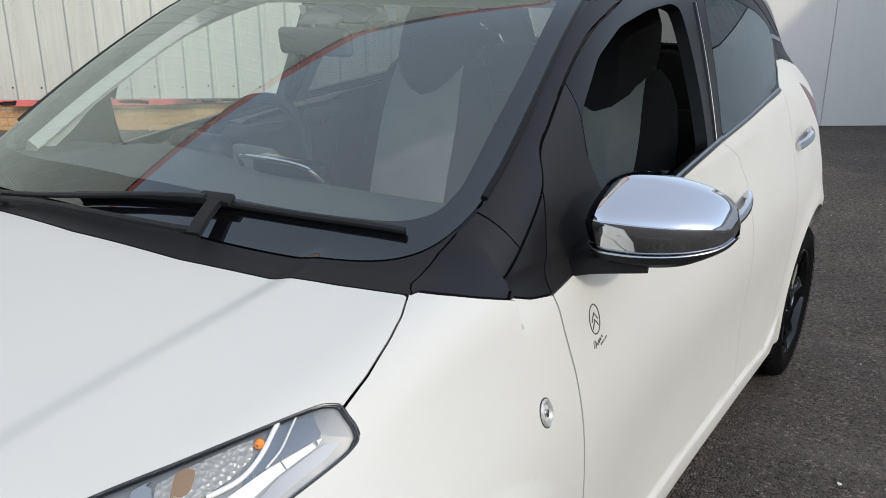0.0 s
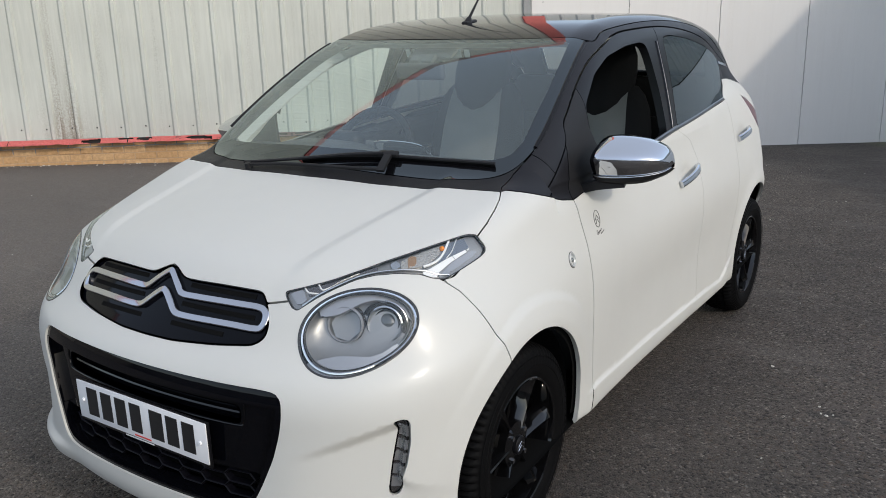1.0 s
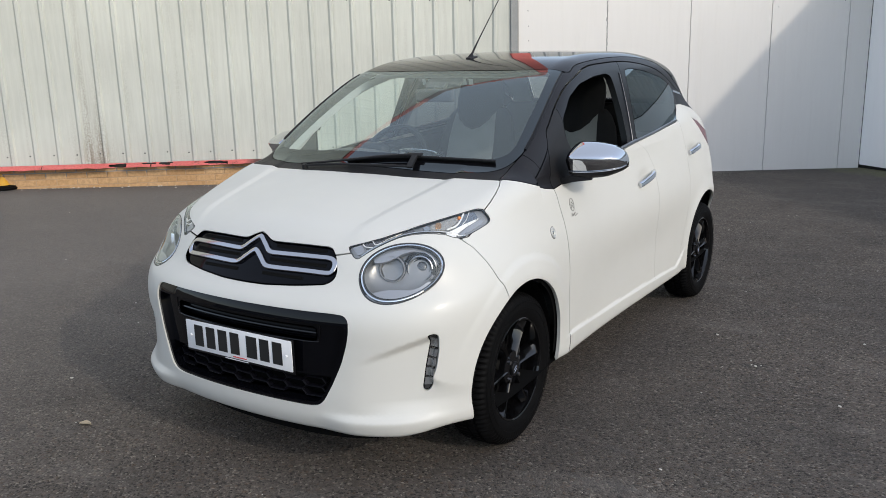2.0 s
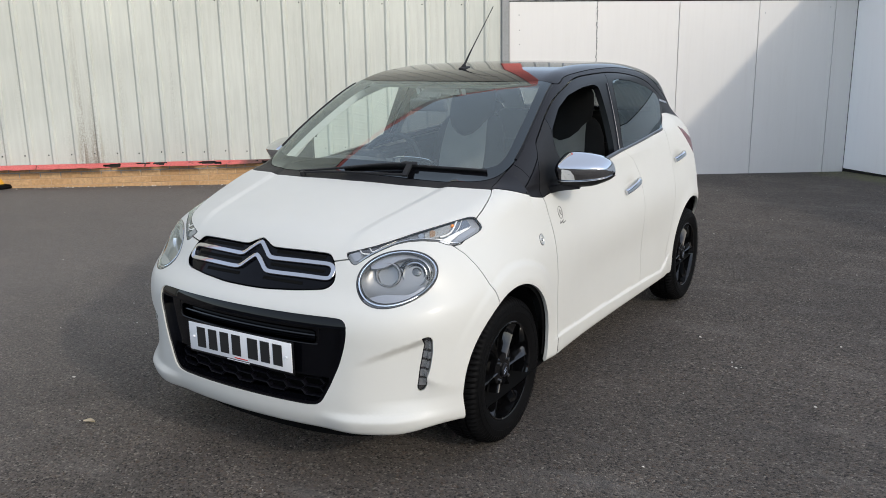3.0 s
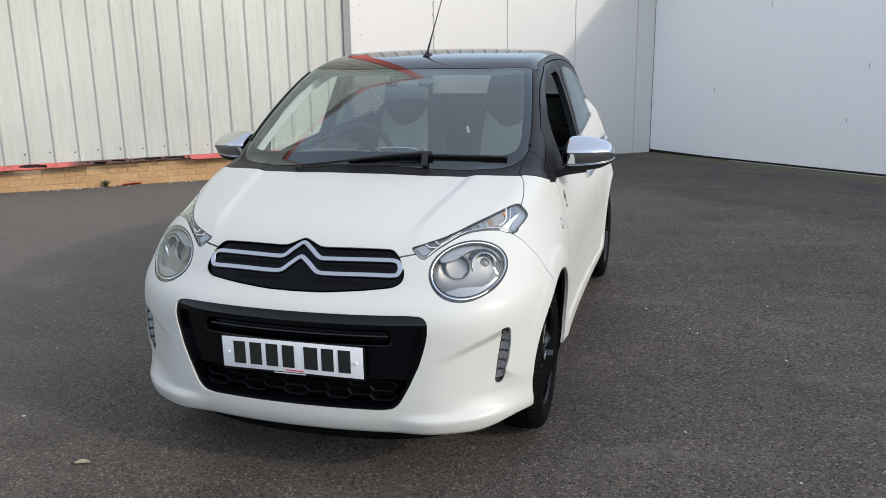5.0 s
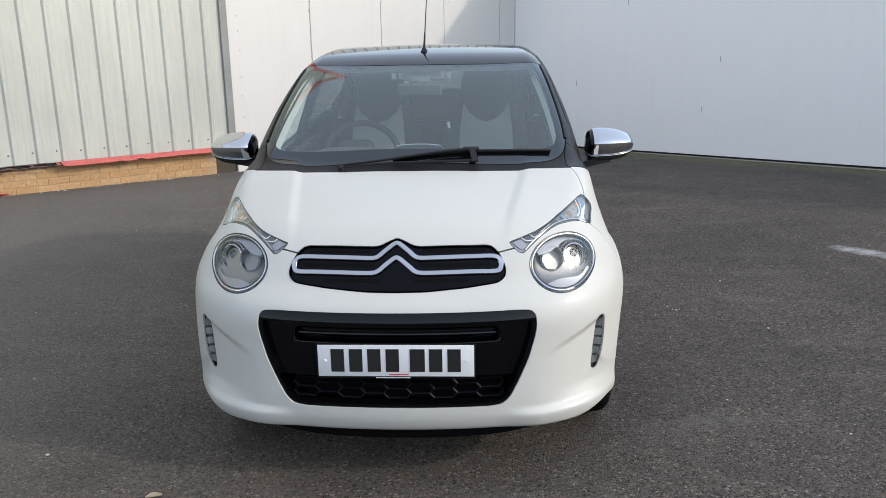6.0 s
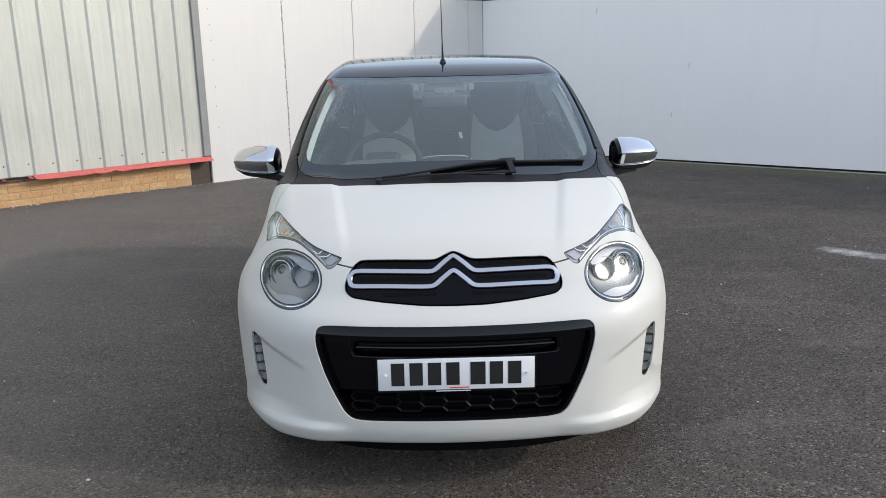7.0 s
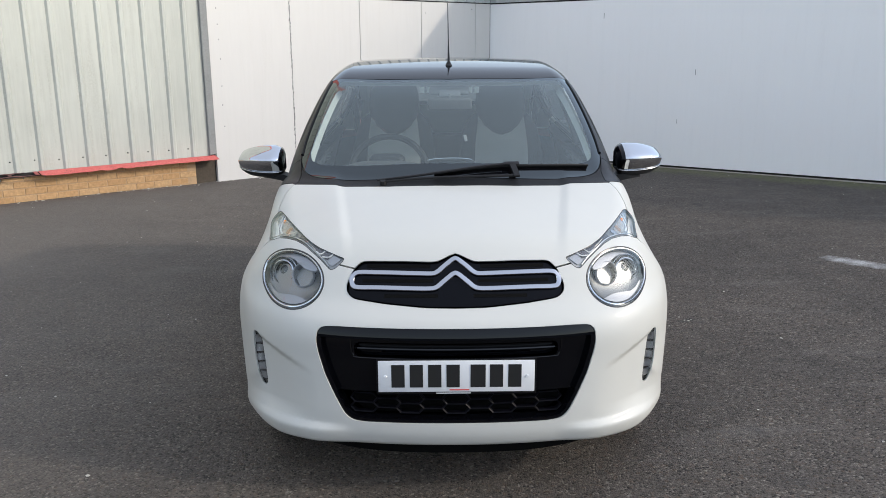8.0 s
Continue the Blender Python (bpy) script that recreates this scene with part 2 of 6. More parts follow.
def oval(cx, cy, a, b, tilt=0, n=40):
    c, s = math.cos(radians(tilt)), math.sin(radians(tilt))
    return [(cx + a * math.cos(t) * c - b * math.sin(t) * s, cy + a * math.cos(t) * s + b * math.sin(t) * c)
            for t in np.linspace(0, 2 * math.pi, n, endpoint=False)]


# A shell is (points, triangles) on the skin; clip() keeps the part where f <= 0.
def clip(shell, f):
    p, t = shell
    f = np.where(np.abs(f) < 1e-4, 0.0, f)
    ins = f <= 0
    c = ins[t].sum(1)
    out, fresh, base = [t[c == 3]], [], len(p)
    pairs = {}

    def cut(a, b):
        lo, hi = np.minimum(a, b), np.maximum(a, b)
        ids = np.empty(len(a), np.int64)
        for k, key in enumerate(zip(lo.tolist(), hi.tolist())):
            if key not in pairs:
                pairs[key] = base + len(fresh)
                i, j = key
                s = f[i] / (f[i] - f[j])
                fresh.append(p[i] + s * (p[j] - p[i]))
            ids[k] = pairs[key]
        return ids

    for number in (1, 2):
        some = t[c == number]
        if not len(some):
            continue
        odd = ins[some] if number == 1 else ~ins[some]
        k = np.argmax(odd, 1)
        r = np.arange(len(some))
        a, b, d = some[r, k], some[r, (k + 1) % 3], some[r, (k + 2) % 3]
        ab, ad = cut(a, b), cut(a, d)
        if number == 1:
            out.append(np.stack([a, ab, ad], 1))
        else:
            out += [np.stack([ab, b, d], 1), np.stack([ab, d, ad], 1)]
    t = np.concatenate(out)
    p = np.vstack([p, np.array(fresh)]) if fresh else p
    used, back = np.unique(t, return_inverse=True)
    return p[used], back.reshape(-1, 3)


def panel(name, shell, mat, parent, side="both", label="", depth=0.0, rim=0.014):
    """A piece of the skin as a sheet with turned-in edges. side: 1, -1 or both halves in one mesh."""
    p, t = shell
    p = np.where(np.abs(p) < [5e-4, 0, 0], 0.0, p)
    _, first, same = np.unique(np.round(p / 2e-4).astype(np.int64), axis=0, return_index=True, return_inverse=True)
    p, t = p[first], same.reshape(-1)[t]
    t = t[(t[:, 0] != t[:, 1]) & (t[:, 1] != t[:, 2]) & (t[:, 2] != t[:, 0])]
    mid = np.abs(p[:, 0]) < 5e-4
    t = t[~mid[t].all(1)]
    p, n = settle(p, depth, 2 + int(abs(depth) / 0.012), 0.02)
    p[mid, 0], n[mid, 0] = 0.0, 0.0
    n /= np.linalg.norm(n, axis=1)[:, None]
    flip = np.array([-1.0, 1.0, 1.0])
    if side == -1:
        p, n, t = p * flip, n * flip, t[:, ::-1]
    elif side == "both":
        other = np.where(mid, np.arange(len(p)), np.cumsum(~mid) - 1 + len(p))
        t2 = other[t][:, ::-1]
        p, n, t = np.vstack([p, (p * flip)[~mid]]), np.vstack([n, (n * flip)[~mid]]), np.vstack([t, t2])
    faces = t.tolist()
    if rim:
        e = np.vstack([t[:, [0, 1]], t[:, [1, 2]], t[:, [2, 0]]])
        key = np.sort(e, 1)
        _, first, count = np.unique(key[:, 0] * len(p) + key[:, 1], return_index=True, return_counts=True)
        e = e[first[count == 1]]
        if side != "both":
            e = e[~((np.abs(p[e[:, 0], 0]) < 2e-4) & (np.abs(p[e[:, 1], 0]) < 2e-4))]
        if len(e):
            ids, back = np.unique(e, return_inverse=True)
            back = back.reshape(-1, 2)
            out = np.zeros((len(ids), 3))
            w = np.cross(p[e[:, 1]] - p[e[:, 0]], n[e[:, 0]])
            np.add.at(out, back[:, 0], w)
            np.add.at(out, back[:, 1], w)
            out /= np.maximum(np.linalg.norm(out, axis=1), 1e-9)[:, None]
            top, low = len(p), len(p) + len(ids)
            p = np.vstack([p, p[ids], p[ids] - n[ids] * rim])
            n = np.vstack([n, out, out])
            faces += np.stack([back[:, 1] + top, back[:, 0] + top, back[:, 0] + low, back[:, 1] + low], 1).tolist()
    me = bpy.data.meshes.new(name)
    me.from_pydata(p.tolist(), [], faces)
    ob = link(name, me, mat, parent, label)
    me.normals_split_custom_set_from_vertices(n.tolist())
    return ob


# ---- materials ----
def principled(name, colour, rough=0.5, metal=0.0, coat=0.0, spec=0.5, emit=None, strength=0.0):
    m = bpy.data.materials.new(name)
    m.use_nodes = True
    b = m.node_tree.nodes["Principled BSDF"]
    b.inputs["Base Color"].default_value = (*colour, 1)
    b.inputs["Roughness"].default_value = rough
    b.inputs["Metallic"].default_value = metal
    b.inputs["Coat Weight"].default_value = coat
    b.inputs["Coat Roughness"].default_value = 0.03
    b.inputs["Specular IOR Level"].default_value = spec
    if emit:
        b.inputs["Emission Color"].default_value = (*emit, 1)
        b.inputs["Emission Strength"].default_value = strength
    return m


class Nodes:
    """Short hand for a material's nodes."""

    def __init__(self, m):
        self.tree = m.node_tree
        self.shader = m.node_tree.nodes["Principled BSDF"]

    def add(self, kind, **given):
        node = self.tree.nodes.new(kind)
        for key, value in given.items():
            if isinstance(value, bpy.types.NodeSocket):
                self.tree.links.new(value, node.inputs[key])
            else:
                node.inputs[key].default_value = value
        return node

    def noise(self, vector, scale, detail=4.0, rough=0.55):
        node = self.add("ShaderNodeTexNoise", Scale=scale, Detail=detail, Roughness=rough)
        self.tree.links.new(vector, node.inputs["Vector"])
        return node.outputs["Fac"]

    def ramp(self, fac, *stops):
        node = self.tree.nodes.new("ShaderNodeValToRGB")
        self.tree.links.new(fac, node.inputs["Fac"])
        while len(node.color_ramp.elements) < len(stops):
            node.color_ramp.elements.new(0.5)
        for e, (at, colour) in zip(node.color_ramp.elements, stops):
            e.position, e.color = at, (*colour, 1)
        return node.outputs["Color"]

    def mix(self, fac, a, b, how="MIX"):
        node = self.tree.nodes.new("ShaderNodeMix")
        node.data_type, node.blend_type = "RGBA", how
        for i, v in ((0, fac), (6, a), (7, b)):
            if isinstance(v, bpy.types.NodeSocket):
                self.tree.links.new(v, node.inputs[i])
            else:
                node.inputs[i].default_value = v if i == 0 else (*v, 1)
        return node.outputs[2]

    def maths(self, how, a, b=0.0):
        node = self.tree.nodes.new("ShaderNodeMath")
        node.operation = how
        for i, v in enumerate((a, b)):
            if isinstance(v, bpy.types.NodeSocket):
                self.tree.links.new(v, node.inputs[i])
            else:
                node.inputs[i].default_value = v
        return node.outputs[0]

    def place(self, what="Object"):
        return self.tree.nodes.new("ShaderNodeTexCoord").outputs[what]

    def world(self):
        return self.tree.nodes.new("ShaderNodeNewGeometry").outputs["Position"]

    def split(self, vector):
        return self.add("ShaderNodeSeparateXYZ", Vector=vector).outputs

    def chance(self):
        return self.tree.nodes.new("ShaderNodeObjectInfo").outputs["Random"]

    def set(self, key, value):
        self.tree.links.new(value, self.shader.inputs[key])

    def bump(self, height, strength=0.3, distance=0.01):
        node = self.add("ShaderNodeBump", Strength=strength, Distance=distance, Height=height)
        self.set("Normal", node.outputs["Normal"])


def pane(name, tint, ior=1.75, film=0.0):
    """A sheet of glass: it lets tinted light through and mirrors at grazing angles; film: the share of pale diffuse
    mixed in.
    """
    m = bpy.data.materials.new(name)
    m.use_nodes = True
    t = m.node_tree
    t.nodes.remove(t.nodes["Principled BSDF"])
    clear, gloss = t.nodes.new("ShaderNodeBsdfTransparent"), t.nodes.new("ShaderNodeBsdfGlossy")
    clear.inputs["Color"].default_value = (*tint, 1)
    gloss.inputs["Color"].default_value = (0.86, 0.97, 1.0, 1)
    gloss.inputs["Roughness"].default_value = 0.0
    facing, power, mult, both = (t.nodes.new("ShaderNode" + k) for k in ("LayerWeight", "Math", "Math", "MixShader"))
    facing.inputs["Blend"].default_value = 0.5
    power.operation, mult.operation = "POWER", "MULTIPLY_ADD"
    power.inputs[1].default_value = 4.0
    f0 = ((ior - 1) / (ior + 1)) ** 2
    mult.inputs[1].default_value, mult.inputs[2].default_value = 1 - f0, f0
    t.links.new(facing.outputs["Facing"], power.inputs[0])
    t.links.new(power.outputs[0], mult.inputs[0])
    t.links.new(mult.outputs[0], both.inputs[0])
    if film:
        pale_film, filmed = t.nodes.new("ShaderNodeBsdfDiffuse"), t.nodes.new("ShaderNodeMixShader")
        pale_film.inputs["Color"].default_value = (0.60, 0.69, 0.66, 1)
        filmed.inputs[0].default_value = film
        t.links.new(clear.outputs[0], filmed.inputs[1])
        t.links.new(pale_film.outputs[0], filmed.inputs[2])
        t.links.new(filmed.outputs[0], both.inputs[1])
    else:
        t.links.new(clear.outputs[0], both.inputs[1])
    t.links.new(gloss.outputs[0], both.inputs[2])
    t.links.new(both.outputs[0], t.nodes["Material Output"].inputs["Surface"])
    return m


def speckled(name, colour, rough, scale, amount, bump=0.0, metal=0.0, coat=0.0, spec=0.5):
    """A plain surface with fine grain and slow tonal drift."""
    m = principled(name, colour, rough, metal, coat, spec)
    k = Nodes(m)
    at = k.place()
    fine, slow = k.noise(at, scale, 6), k.noise(at, scale * 0.03, 3)
    both = k.maths("MULTIPLY", k.maths("ADD", fine, slow), 0.5)
    lo, hi = tuple(c * (1 - amount) for c in colour), tuple(min(1, c * (1 + amount)) for c in colour)
    k.set("Base Color", k.ramp(both, (0.3, lo), (0.7, hi)))
    k.set("Roughness", k.maths("ADD", k.maths("MULTIPLY", slow, 0.16), rough - 0.08))
    if bump:
        k.bump(fine, bump, 0.002)
    return m


PAINT = principled("pearl_white_paint", (0.56, 0.557, 0.522), 0.46, 0.0, 0.32, 0.3)
PAINT.node_tree.nodes["Principled BSDF"].inputs["Coat Roughness"].default_value = 0.22
kn = Nodes(PAINT)
drift = kn.noise(kn.place(), 2.2, 3)
kn.set("Base Color", kn.ramp(drift, (0.3, (0.535, 0.533, 0.500)), (0.7, (0.556, 0.552, 0.514))))
kn.set("Roughness", kn.ramp(kn.noise(kn.place(), 7.0, 3), (0.3, (0.42, 0.42, 0.42)), (0.7, (0.52, 0.52, 0.52))))
WHEEL_BLACK = principled("black_alloy", (0.003, 0.003, 0.0034), 0.05, 0.0, 0.0, 0.5)
GLOSS_BLACK = principled("gloss_black", (0.0020, 0.0022, 0.0034), 0.03, 0.0, 0.0, 0.24)
ROOF_BLACK = principled("black_roof_paint", (0.005, 0.0055, 0.007), 0.05, 0.0, 0.0, 0.26)
SATIN_BLACK = speckled("satin_black", (0.010, 0.010, 0.012), 0.40, 700.0, 0.15, 0.05, spec=0.24)
FRAME_BLACK = principled("black_frame", (0.006, 0.006, 0.007), 0.30, spec=0.2)
PLASTIC = speckled("black_plastic", (0.011, 0.011, 0.012), 0.5, 600.0, 0.2, 0.2, spec=0.24)
MATT_BLACK = principled("matt_black", (0.004, 0.004, 0.004), 0.9, spec=0.1)
RUBBER = speckled("tyre_rubber", (0.0032, 0.0032, 0.0034), 0.62, 300.0, 0.25, 0.15, spec=0.07)
CHROME = principled("chrome", (0.60, 0.625, 0.66), 0.05, 1.0)
SATIN_METAL = principled("satin_metal", (0.50, 0.51, 0.52), 0.24, 1.0)
BOWL_METAL = principled("reflector_metal", (0.32, 0.315, 0.305), 0.42, 0.85)
kb = Nodes(BOWL_METAL)
kb.bump(kb.noise(kb.place(), 13.0, 1), 0.25, 0.010)
GRILLE_BLACK = principled("grille_black", (0.0022, 0.0025, 0.0042), 0.06, 0.0, 0.0, 0.12)
GRILLE_CHROME = principled("soft_chrome", (0.50, 0.51, 0.54), 0.10, 1.0)
DARK_METAL = speckled("dark_metal", (0.10, 0.10, 0.10), 0.5, 200.0, 0.3, 0.1, 1.0)
SCREEN = pane("windscreen_glass", (0.90, 0.97, 0.95), 1.85, 0.055)
CLEAR_PANE = pane("clear_door_glass", (0.90, 0.95, 0.93), 1.6)
HATCH = pane("dark_hatch_glass", (0.20, 0.215, 0.21), 1.7)
TRIM_METAL = principled("dark_satin_trim", (0.20, 0.205, 0.21), 0.28, 1.0)


def printed_edge():
    """Black print behind the same glass."""
    m = pane("printed_glass_edge", (1, 1, 1), 1.85)
    t = m.node_tree
    clear, both = t.nodes["Transparent BSDF"], t.nodes["Mix Shader"]
    ink = t.nodes.new("ShaderNodeBsdfDiffuse")
    ink.inputs["Color"].default_value = (0.004, 0.004, 0.005, 1)
    t.links.new(ink.outputs[0], both.inputs[1])
    t.nodes.remove(clear)
    return m


EDGE_BLACK = printed_edge()
TINTED = pane("tinted_glass", (0.17, 0.18, 0.18), 1.7)
LENS = pane("lamp_lens", (0.93, 0.94, 0.94), 1.5)
AMBER = principled("amber_lens", (0.80, 0.25, 0.03), 0.2)
REDLENS = principled("red_lens", (0.12, 0.008, 0.010), 0.12, 0.0, 0.3)
PLATE_WHITE = principled("plate_white", (0.72, 0.73, 0.74), 0.35)
PRINT = principled("black_print", (0.012, 0.012, 0.012), 0.5)
GREY_PRINT = principled("grey_print", (0.055, 0.055, 0.048), 0.5)
# ---- the car ----
car = thing("car", "white five-door hatchback with glossy black roof, parked on asphalt", "car")
pts, quads = nets(skin, (-0.0275, -0.76, 0.12), (0.8525, 2.84, 1.50), 0.011)
for _ in range(4):
    total, times = np.zeros_like(pts), np.zeros(len(pts))
    for i in range(4):
        for j in (1, 3):
            np.add.at(total, quads[:, i], pts[quads[:, (i + j) % 4]])
            np.add.at(times, quads[:, i], 1)
    pts, _ = settle(0.5 * pts + 0.5 * total / np.maximum(times, 1)[:, None], 0.0, 2)
whole = (pts, np.vstack([quads[:, [0, 1, 2]], quads[:, [0, 2, 3]]]))
whole = clip(whole, -whole[0][:, 0])
GAP = 0.0016

GRILLE = [(-0.1, 0.842), (0.0, 0.842), (0.022, 0.835), (0.062, 0.817), (0.2, 0.818), (0.318, 0.816), (0.346, 0.79), (0.367, 0.748),
          (0.366, 0.722), (0.343, 0.705), (0.235, 0.694), (0.1, 0.685), (-0.1, 0.683)]
MOUTH = [(-0.1, 0.628), (0.40, 0.628), (0.449, 0.625), (0.467, 0.607), (0.470, 0.57), (0.463, 0.53), (0.443, 0.46), (0.41, 0.385),
         (0.378, 0.325), (0.352, 0.304), (0.31, 0.299), (-0.1, 0.300)]
HEADLAMP = oval(0.567, 0.7475, 0.1185, 0.0875, -3)
SIDELAMP = [(0.380, 0.822), (0.474, 0.848), (0.554, 0.878), (0.608, 0.895), (0.641, 0.905), (0.658, 0.909), (0.673, 0.905),
            (0.694, 0.882), (0.703, 0.867), (0.702, 0.857), (0.692, 0.844), (0.681, 0.832), (0.668, 0.836), (0.640, 0.850), (0.601, 0.857), (0.561, 0.857),
            (0.529, 0.850), (0.497, 0.834), (0.464, 0.814), (0.428, 0.786), (0.412, 0.790), (0.386, 0.812)]
DAYLAMP = [(0.690, 0.556), (0.706, 0.558), (0.713, 0.550), (0.713, 0.50), (0.707, 0.44), (0.691, 0.374), (0.682, 0.361), (0.672, 0.361), (0.667, 0.372), (0.673, 0.44), (0.682, 0.51)]
HOOD = [(-0.1, 0.010), (0.0, 0.010), (0.26, 0.020), (0.45, 0.045), (0.54, 0.068), (0.640, 0.100), (0.657, 0.061), (0.667, 0.02),
        (0.675, -0.037), (0.677, -0.10), (0.690, -0.118), (0.665, -0.160), (0.640, -0.209), (0.600, -0.277), (0.560, -0.339),
        (0.529, -0.382), (0.500, -0.422), (0.464, -0.458), (0.430, -0.485), (0.395, -0.501), (0.378, -0.507), (0.325, -0.522), (0.3, -0.7), (-0.1, -0.7)]
BUMPER = [(-1, -0.1), (-1, 1.2), (-0.262, 1.2), (-0.259, 0.832), (-0.233, 0.802), (-0.213, 0.754), (-0.196, 0.695), (-0.18, 0.658),
          (-0.169, 0.623), (-0.16, 0.3), (-0.16, -0.1)]
UPPER = [(0.10, 0.985), (0.145, 0.974), (0.233, 0.947), (0.304, 0.924), (0.364, 0.914), (0.6, 0.934), (0.987, 0.969), (1.334, 0.996),
         (1.7, 1.018), (2.03, 1.041), (2.16, 1.098), (2.23, 1.168), (2.212, 1.200), (2.39, 1.174), (3.0, 1.165), (3.0, 2.0), (0.0, 2.0), (0.0, 1.0)]
DOOR_LINE = [(0.36, 0.96), (0.362, 0.92), (0.368, 0.85), (0.379, 0.78), (0.381, 0.69), (0.384, 0.55), (0.382, 0.40), (0.378, 0.25)]
SPLIT_LINE = [(1.36, 1.1), (1.36, 0.99), (1.47, 0.94), (1.515, 0.86), (1.515, 0.74), (1.485, 0.56), (1.47, 0.25)]
REAR_LINE = [(2.06, 1.1), (2.06, 1.03), (2.05, 0.9), (2.03, 0.75), (1.985, 0.60), (1.93, 0.47), (1.88, 0.36), (1.87, 0.2)]
DRIP = [(0.16, 0.90), (0.234, 0.948), (0.318, 0.996), (0.415, 1.066), (0.452, 1.122), (0.506, 1.16), (0.626, 1.234), (0.76, 1.297),
        (0.931, 1.346), (1.02, 1.367), (1.163, 1.379), (1.51, 1.383), (1.83, 1.356), (2.07, 1.311), (2.25, 1.238), (2.4, 1.172)]
OPENING = [(0.640, 0.945), (0.585, 1.09), (0.602, 1.165), (0.738, 1.252), (0.882, 1.300), (1.067, 1.326), (1.22, 1.334), (1.272, 1.322),
           (1.276, 1.28), (1.262, 1.15), (1.232, 0.998), (0.95, 0.974)]
REAR_PANE = [(1.350, 1.008), (1.40, 1.13), (1.472, 1.325), (1.49, 1.343), (1.567, 1.347), (1.785, 1.326), (2.034, 1.283), (2.17, 1.243),
             (2.206, 1.215), (2.212, 1.175), (2.148, 1.106), (2.06, 1.052), (2.03, 1.047), (1.7, 1.028)]
GLASS = [(-0.1, 0.062), (0.0, 0.062), (0.3, 0.078), (0.5, 0.118), (0.60, 0.185), (0.636, 0.284), (0.627, 0.402), (0.603, 0.563), (0.558, 0.815),
         (0.545, 0.822), (0.3, 0.748), (0.0, 0.722), (-0.1, 0.722)]
CLEAR = [(-0.1, 0.136), (0.0, 0.136), (0.3, 0.154), (0.5, 0.198), (0.578, 0.240), (0.597, 0.29), (0.597, 0.33), (0.588, 0.402), (0.566, 0.563), (0.530, 0.745),
         (0.515, 0.772), (0.49, 0.776), (0.3, 0.722), (0.0, 0.697), (-0.1, 0.697)]
ROOF = [(-0.1, 0.726), (0.0, 0.726), (0.3, 0.752), (0.552, 0.828), (0.556, 1.0), (0.550, 1.5), (0.553, 2.0), (0.56, 3.0), (-0.1, 3.0)]



def rounded(poly, times=2, most=0.010):
    """A polygon with its corners cut back."""
    q = np.array(poly, float)
    for _ in range(times):
        nxt = np.roll(q, -1, 0)
        far = np.linalg.norm(nxt - q, axis=1)[:, None]
        cut = np.minimum(0.2, most / np.maximum(far, 1e-6))
        q = np.stack([q + cut * (nxt - q), nxt - cut * (nxt - q)], 1).reshape(-1, 2)
    return [tuple(v) for v in q]


def flowing(chain, n=90):
    """A smooth outline through the points of an open chain."""
    return [tuple(v) for v in smooth_path(chain, n)]


GLASS, CLEAR, ROOF = flowing(GLASS), flowing(CLEAR), flowing(ROOF)
DRIP = flowing(DRIP, 120)
SIDELAMP, DAYLAMP = (rounded(q, 2, 0.004) for q in (SIDELAMP, DAYLAMP))
MOUTH, GRILLE = rounded(MOUTH), rounded(GRILLE)
OPENING, REAR_PANE = rounded(OPENING, 3, 0.014), rounded(REAR_PANE, 3, 0.016)


def right_of(line, y, z):
    """Signed distance in y to a line that runs from top to bottom."""
    q = np.array(line)[np.argsort([v for _, v in line])]
    return y - np.interp(z, q[:, 1], q[:, 0])


def pick(shell, f, gap=GAP):
    """Splits a shell along f = 0, with a gap: (inside, outside)."""
    return clip(shell, f(*shell[0].T) + gap), clip(shell, -f(*shell[0].T) + gap)


def arches(x, y, z):
    a = np.hypot(y + 0.030, z - 0.318) - 0.326
    b = np.hypot(y - 2.30, z - 0.292) - 0.330
    low = lambda c, r: np.maximum(np.abs(y - c) - r, z - 0.30)
    a, b = np.minimum(a, low(-0.02, 0.31)), np.minimum(b, low(2.30, 0.325))
    return np.where(x > 0.45, np.minimum(a, b), 1.0)


belly, rest = pick(whole, lambda x, y, z: z - under_line(y) - 0.0025, 0.0)
well, rest = pick(rest, arches, 0.0)
front_half = lambda f: (lambda x, y, z: np.where(y < 0.05, f(x, y, z), 1.0))
grille, rest = pick(rest, front_half(lambda x, y, z: within(GRILLE, x, z)))
mouth, rest = pick(rest, front_half(lambda x, y, z: within(MOUTH, x, z)), 0.0)
headlamp, rest = pick(rest, front_half(lambda x, y, z: within(HEADLAMP, x, z)), 0.0012)
sidelamp, rest = pick(rest, front_half(lambda x, y, z: within(SIDELAMP, x, z)), 0.0008)
daylamp, rest = pick(rest, front_half(lambda x, y, z: within(DAYLAMP, x, z)), 0.0015)
hood, rest = pick(rest, lambda x, y, z: np.where(z > 0.70, within(HOOD, x, y), 1.0))
below_lamp = lambda x, y, z: np.maximum(np.maximum(x - 0.688, y + 0.15), 0.832 - z)
bumper, rest = pick(rest, lambda x, y, z: np.minimum(within(BUMPER, y, z), below_lamp(x, y, z)), 0.0018)
hood_back = lambda x: np.interp(x, [0, 0.26, 0.45, 0.54, 0.64], [0.01, 0.02, 0.045, 0.068, 0.10])
tail_side = lambda x, y, z: np.where((x > 0.50) & (y > 2.38), 1.176 + 0.9 * (y - 2.38) - z, -1.0)
upper, lower = pick(rest, lambda x, y, z: np.minimum(np.maximum(within(UPPER, y, z), tail_side(x, y, z)), np.where((x < 0.642) & (z > 0.9), hood_back(x) - y, 1.0)))
fender, doors = pick(lower, lambda x, y, z: right_of(DOOR_LINE, y, z), 0.0024)
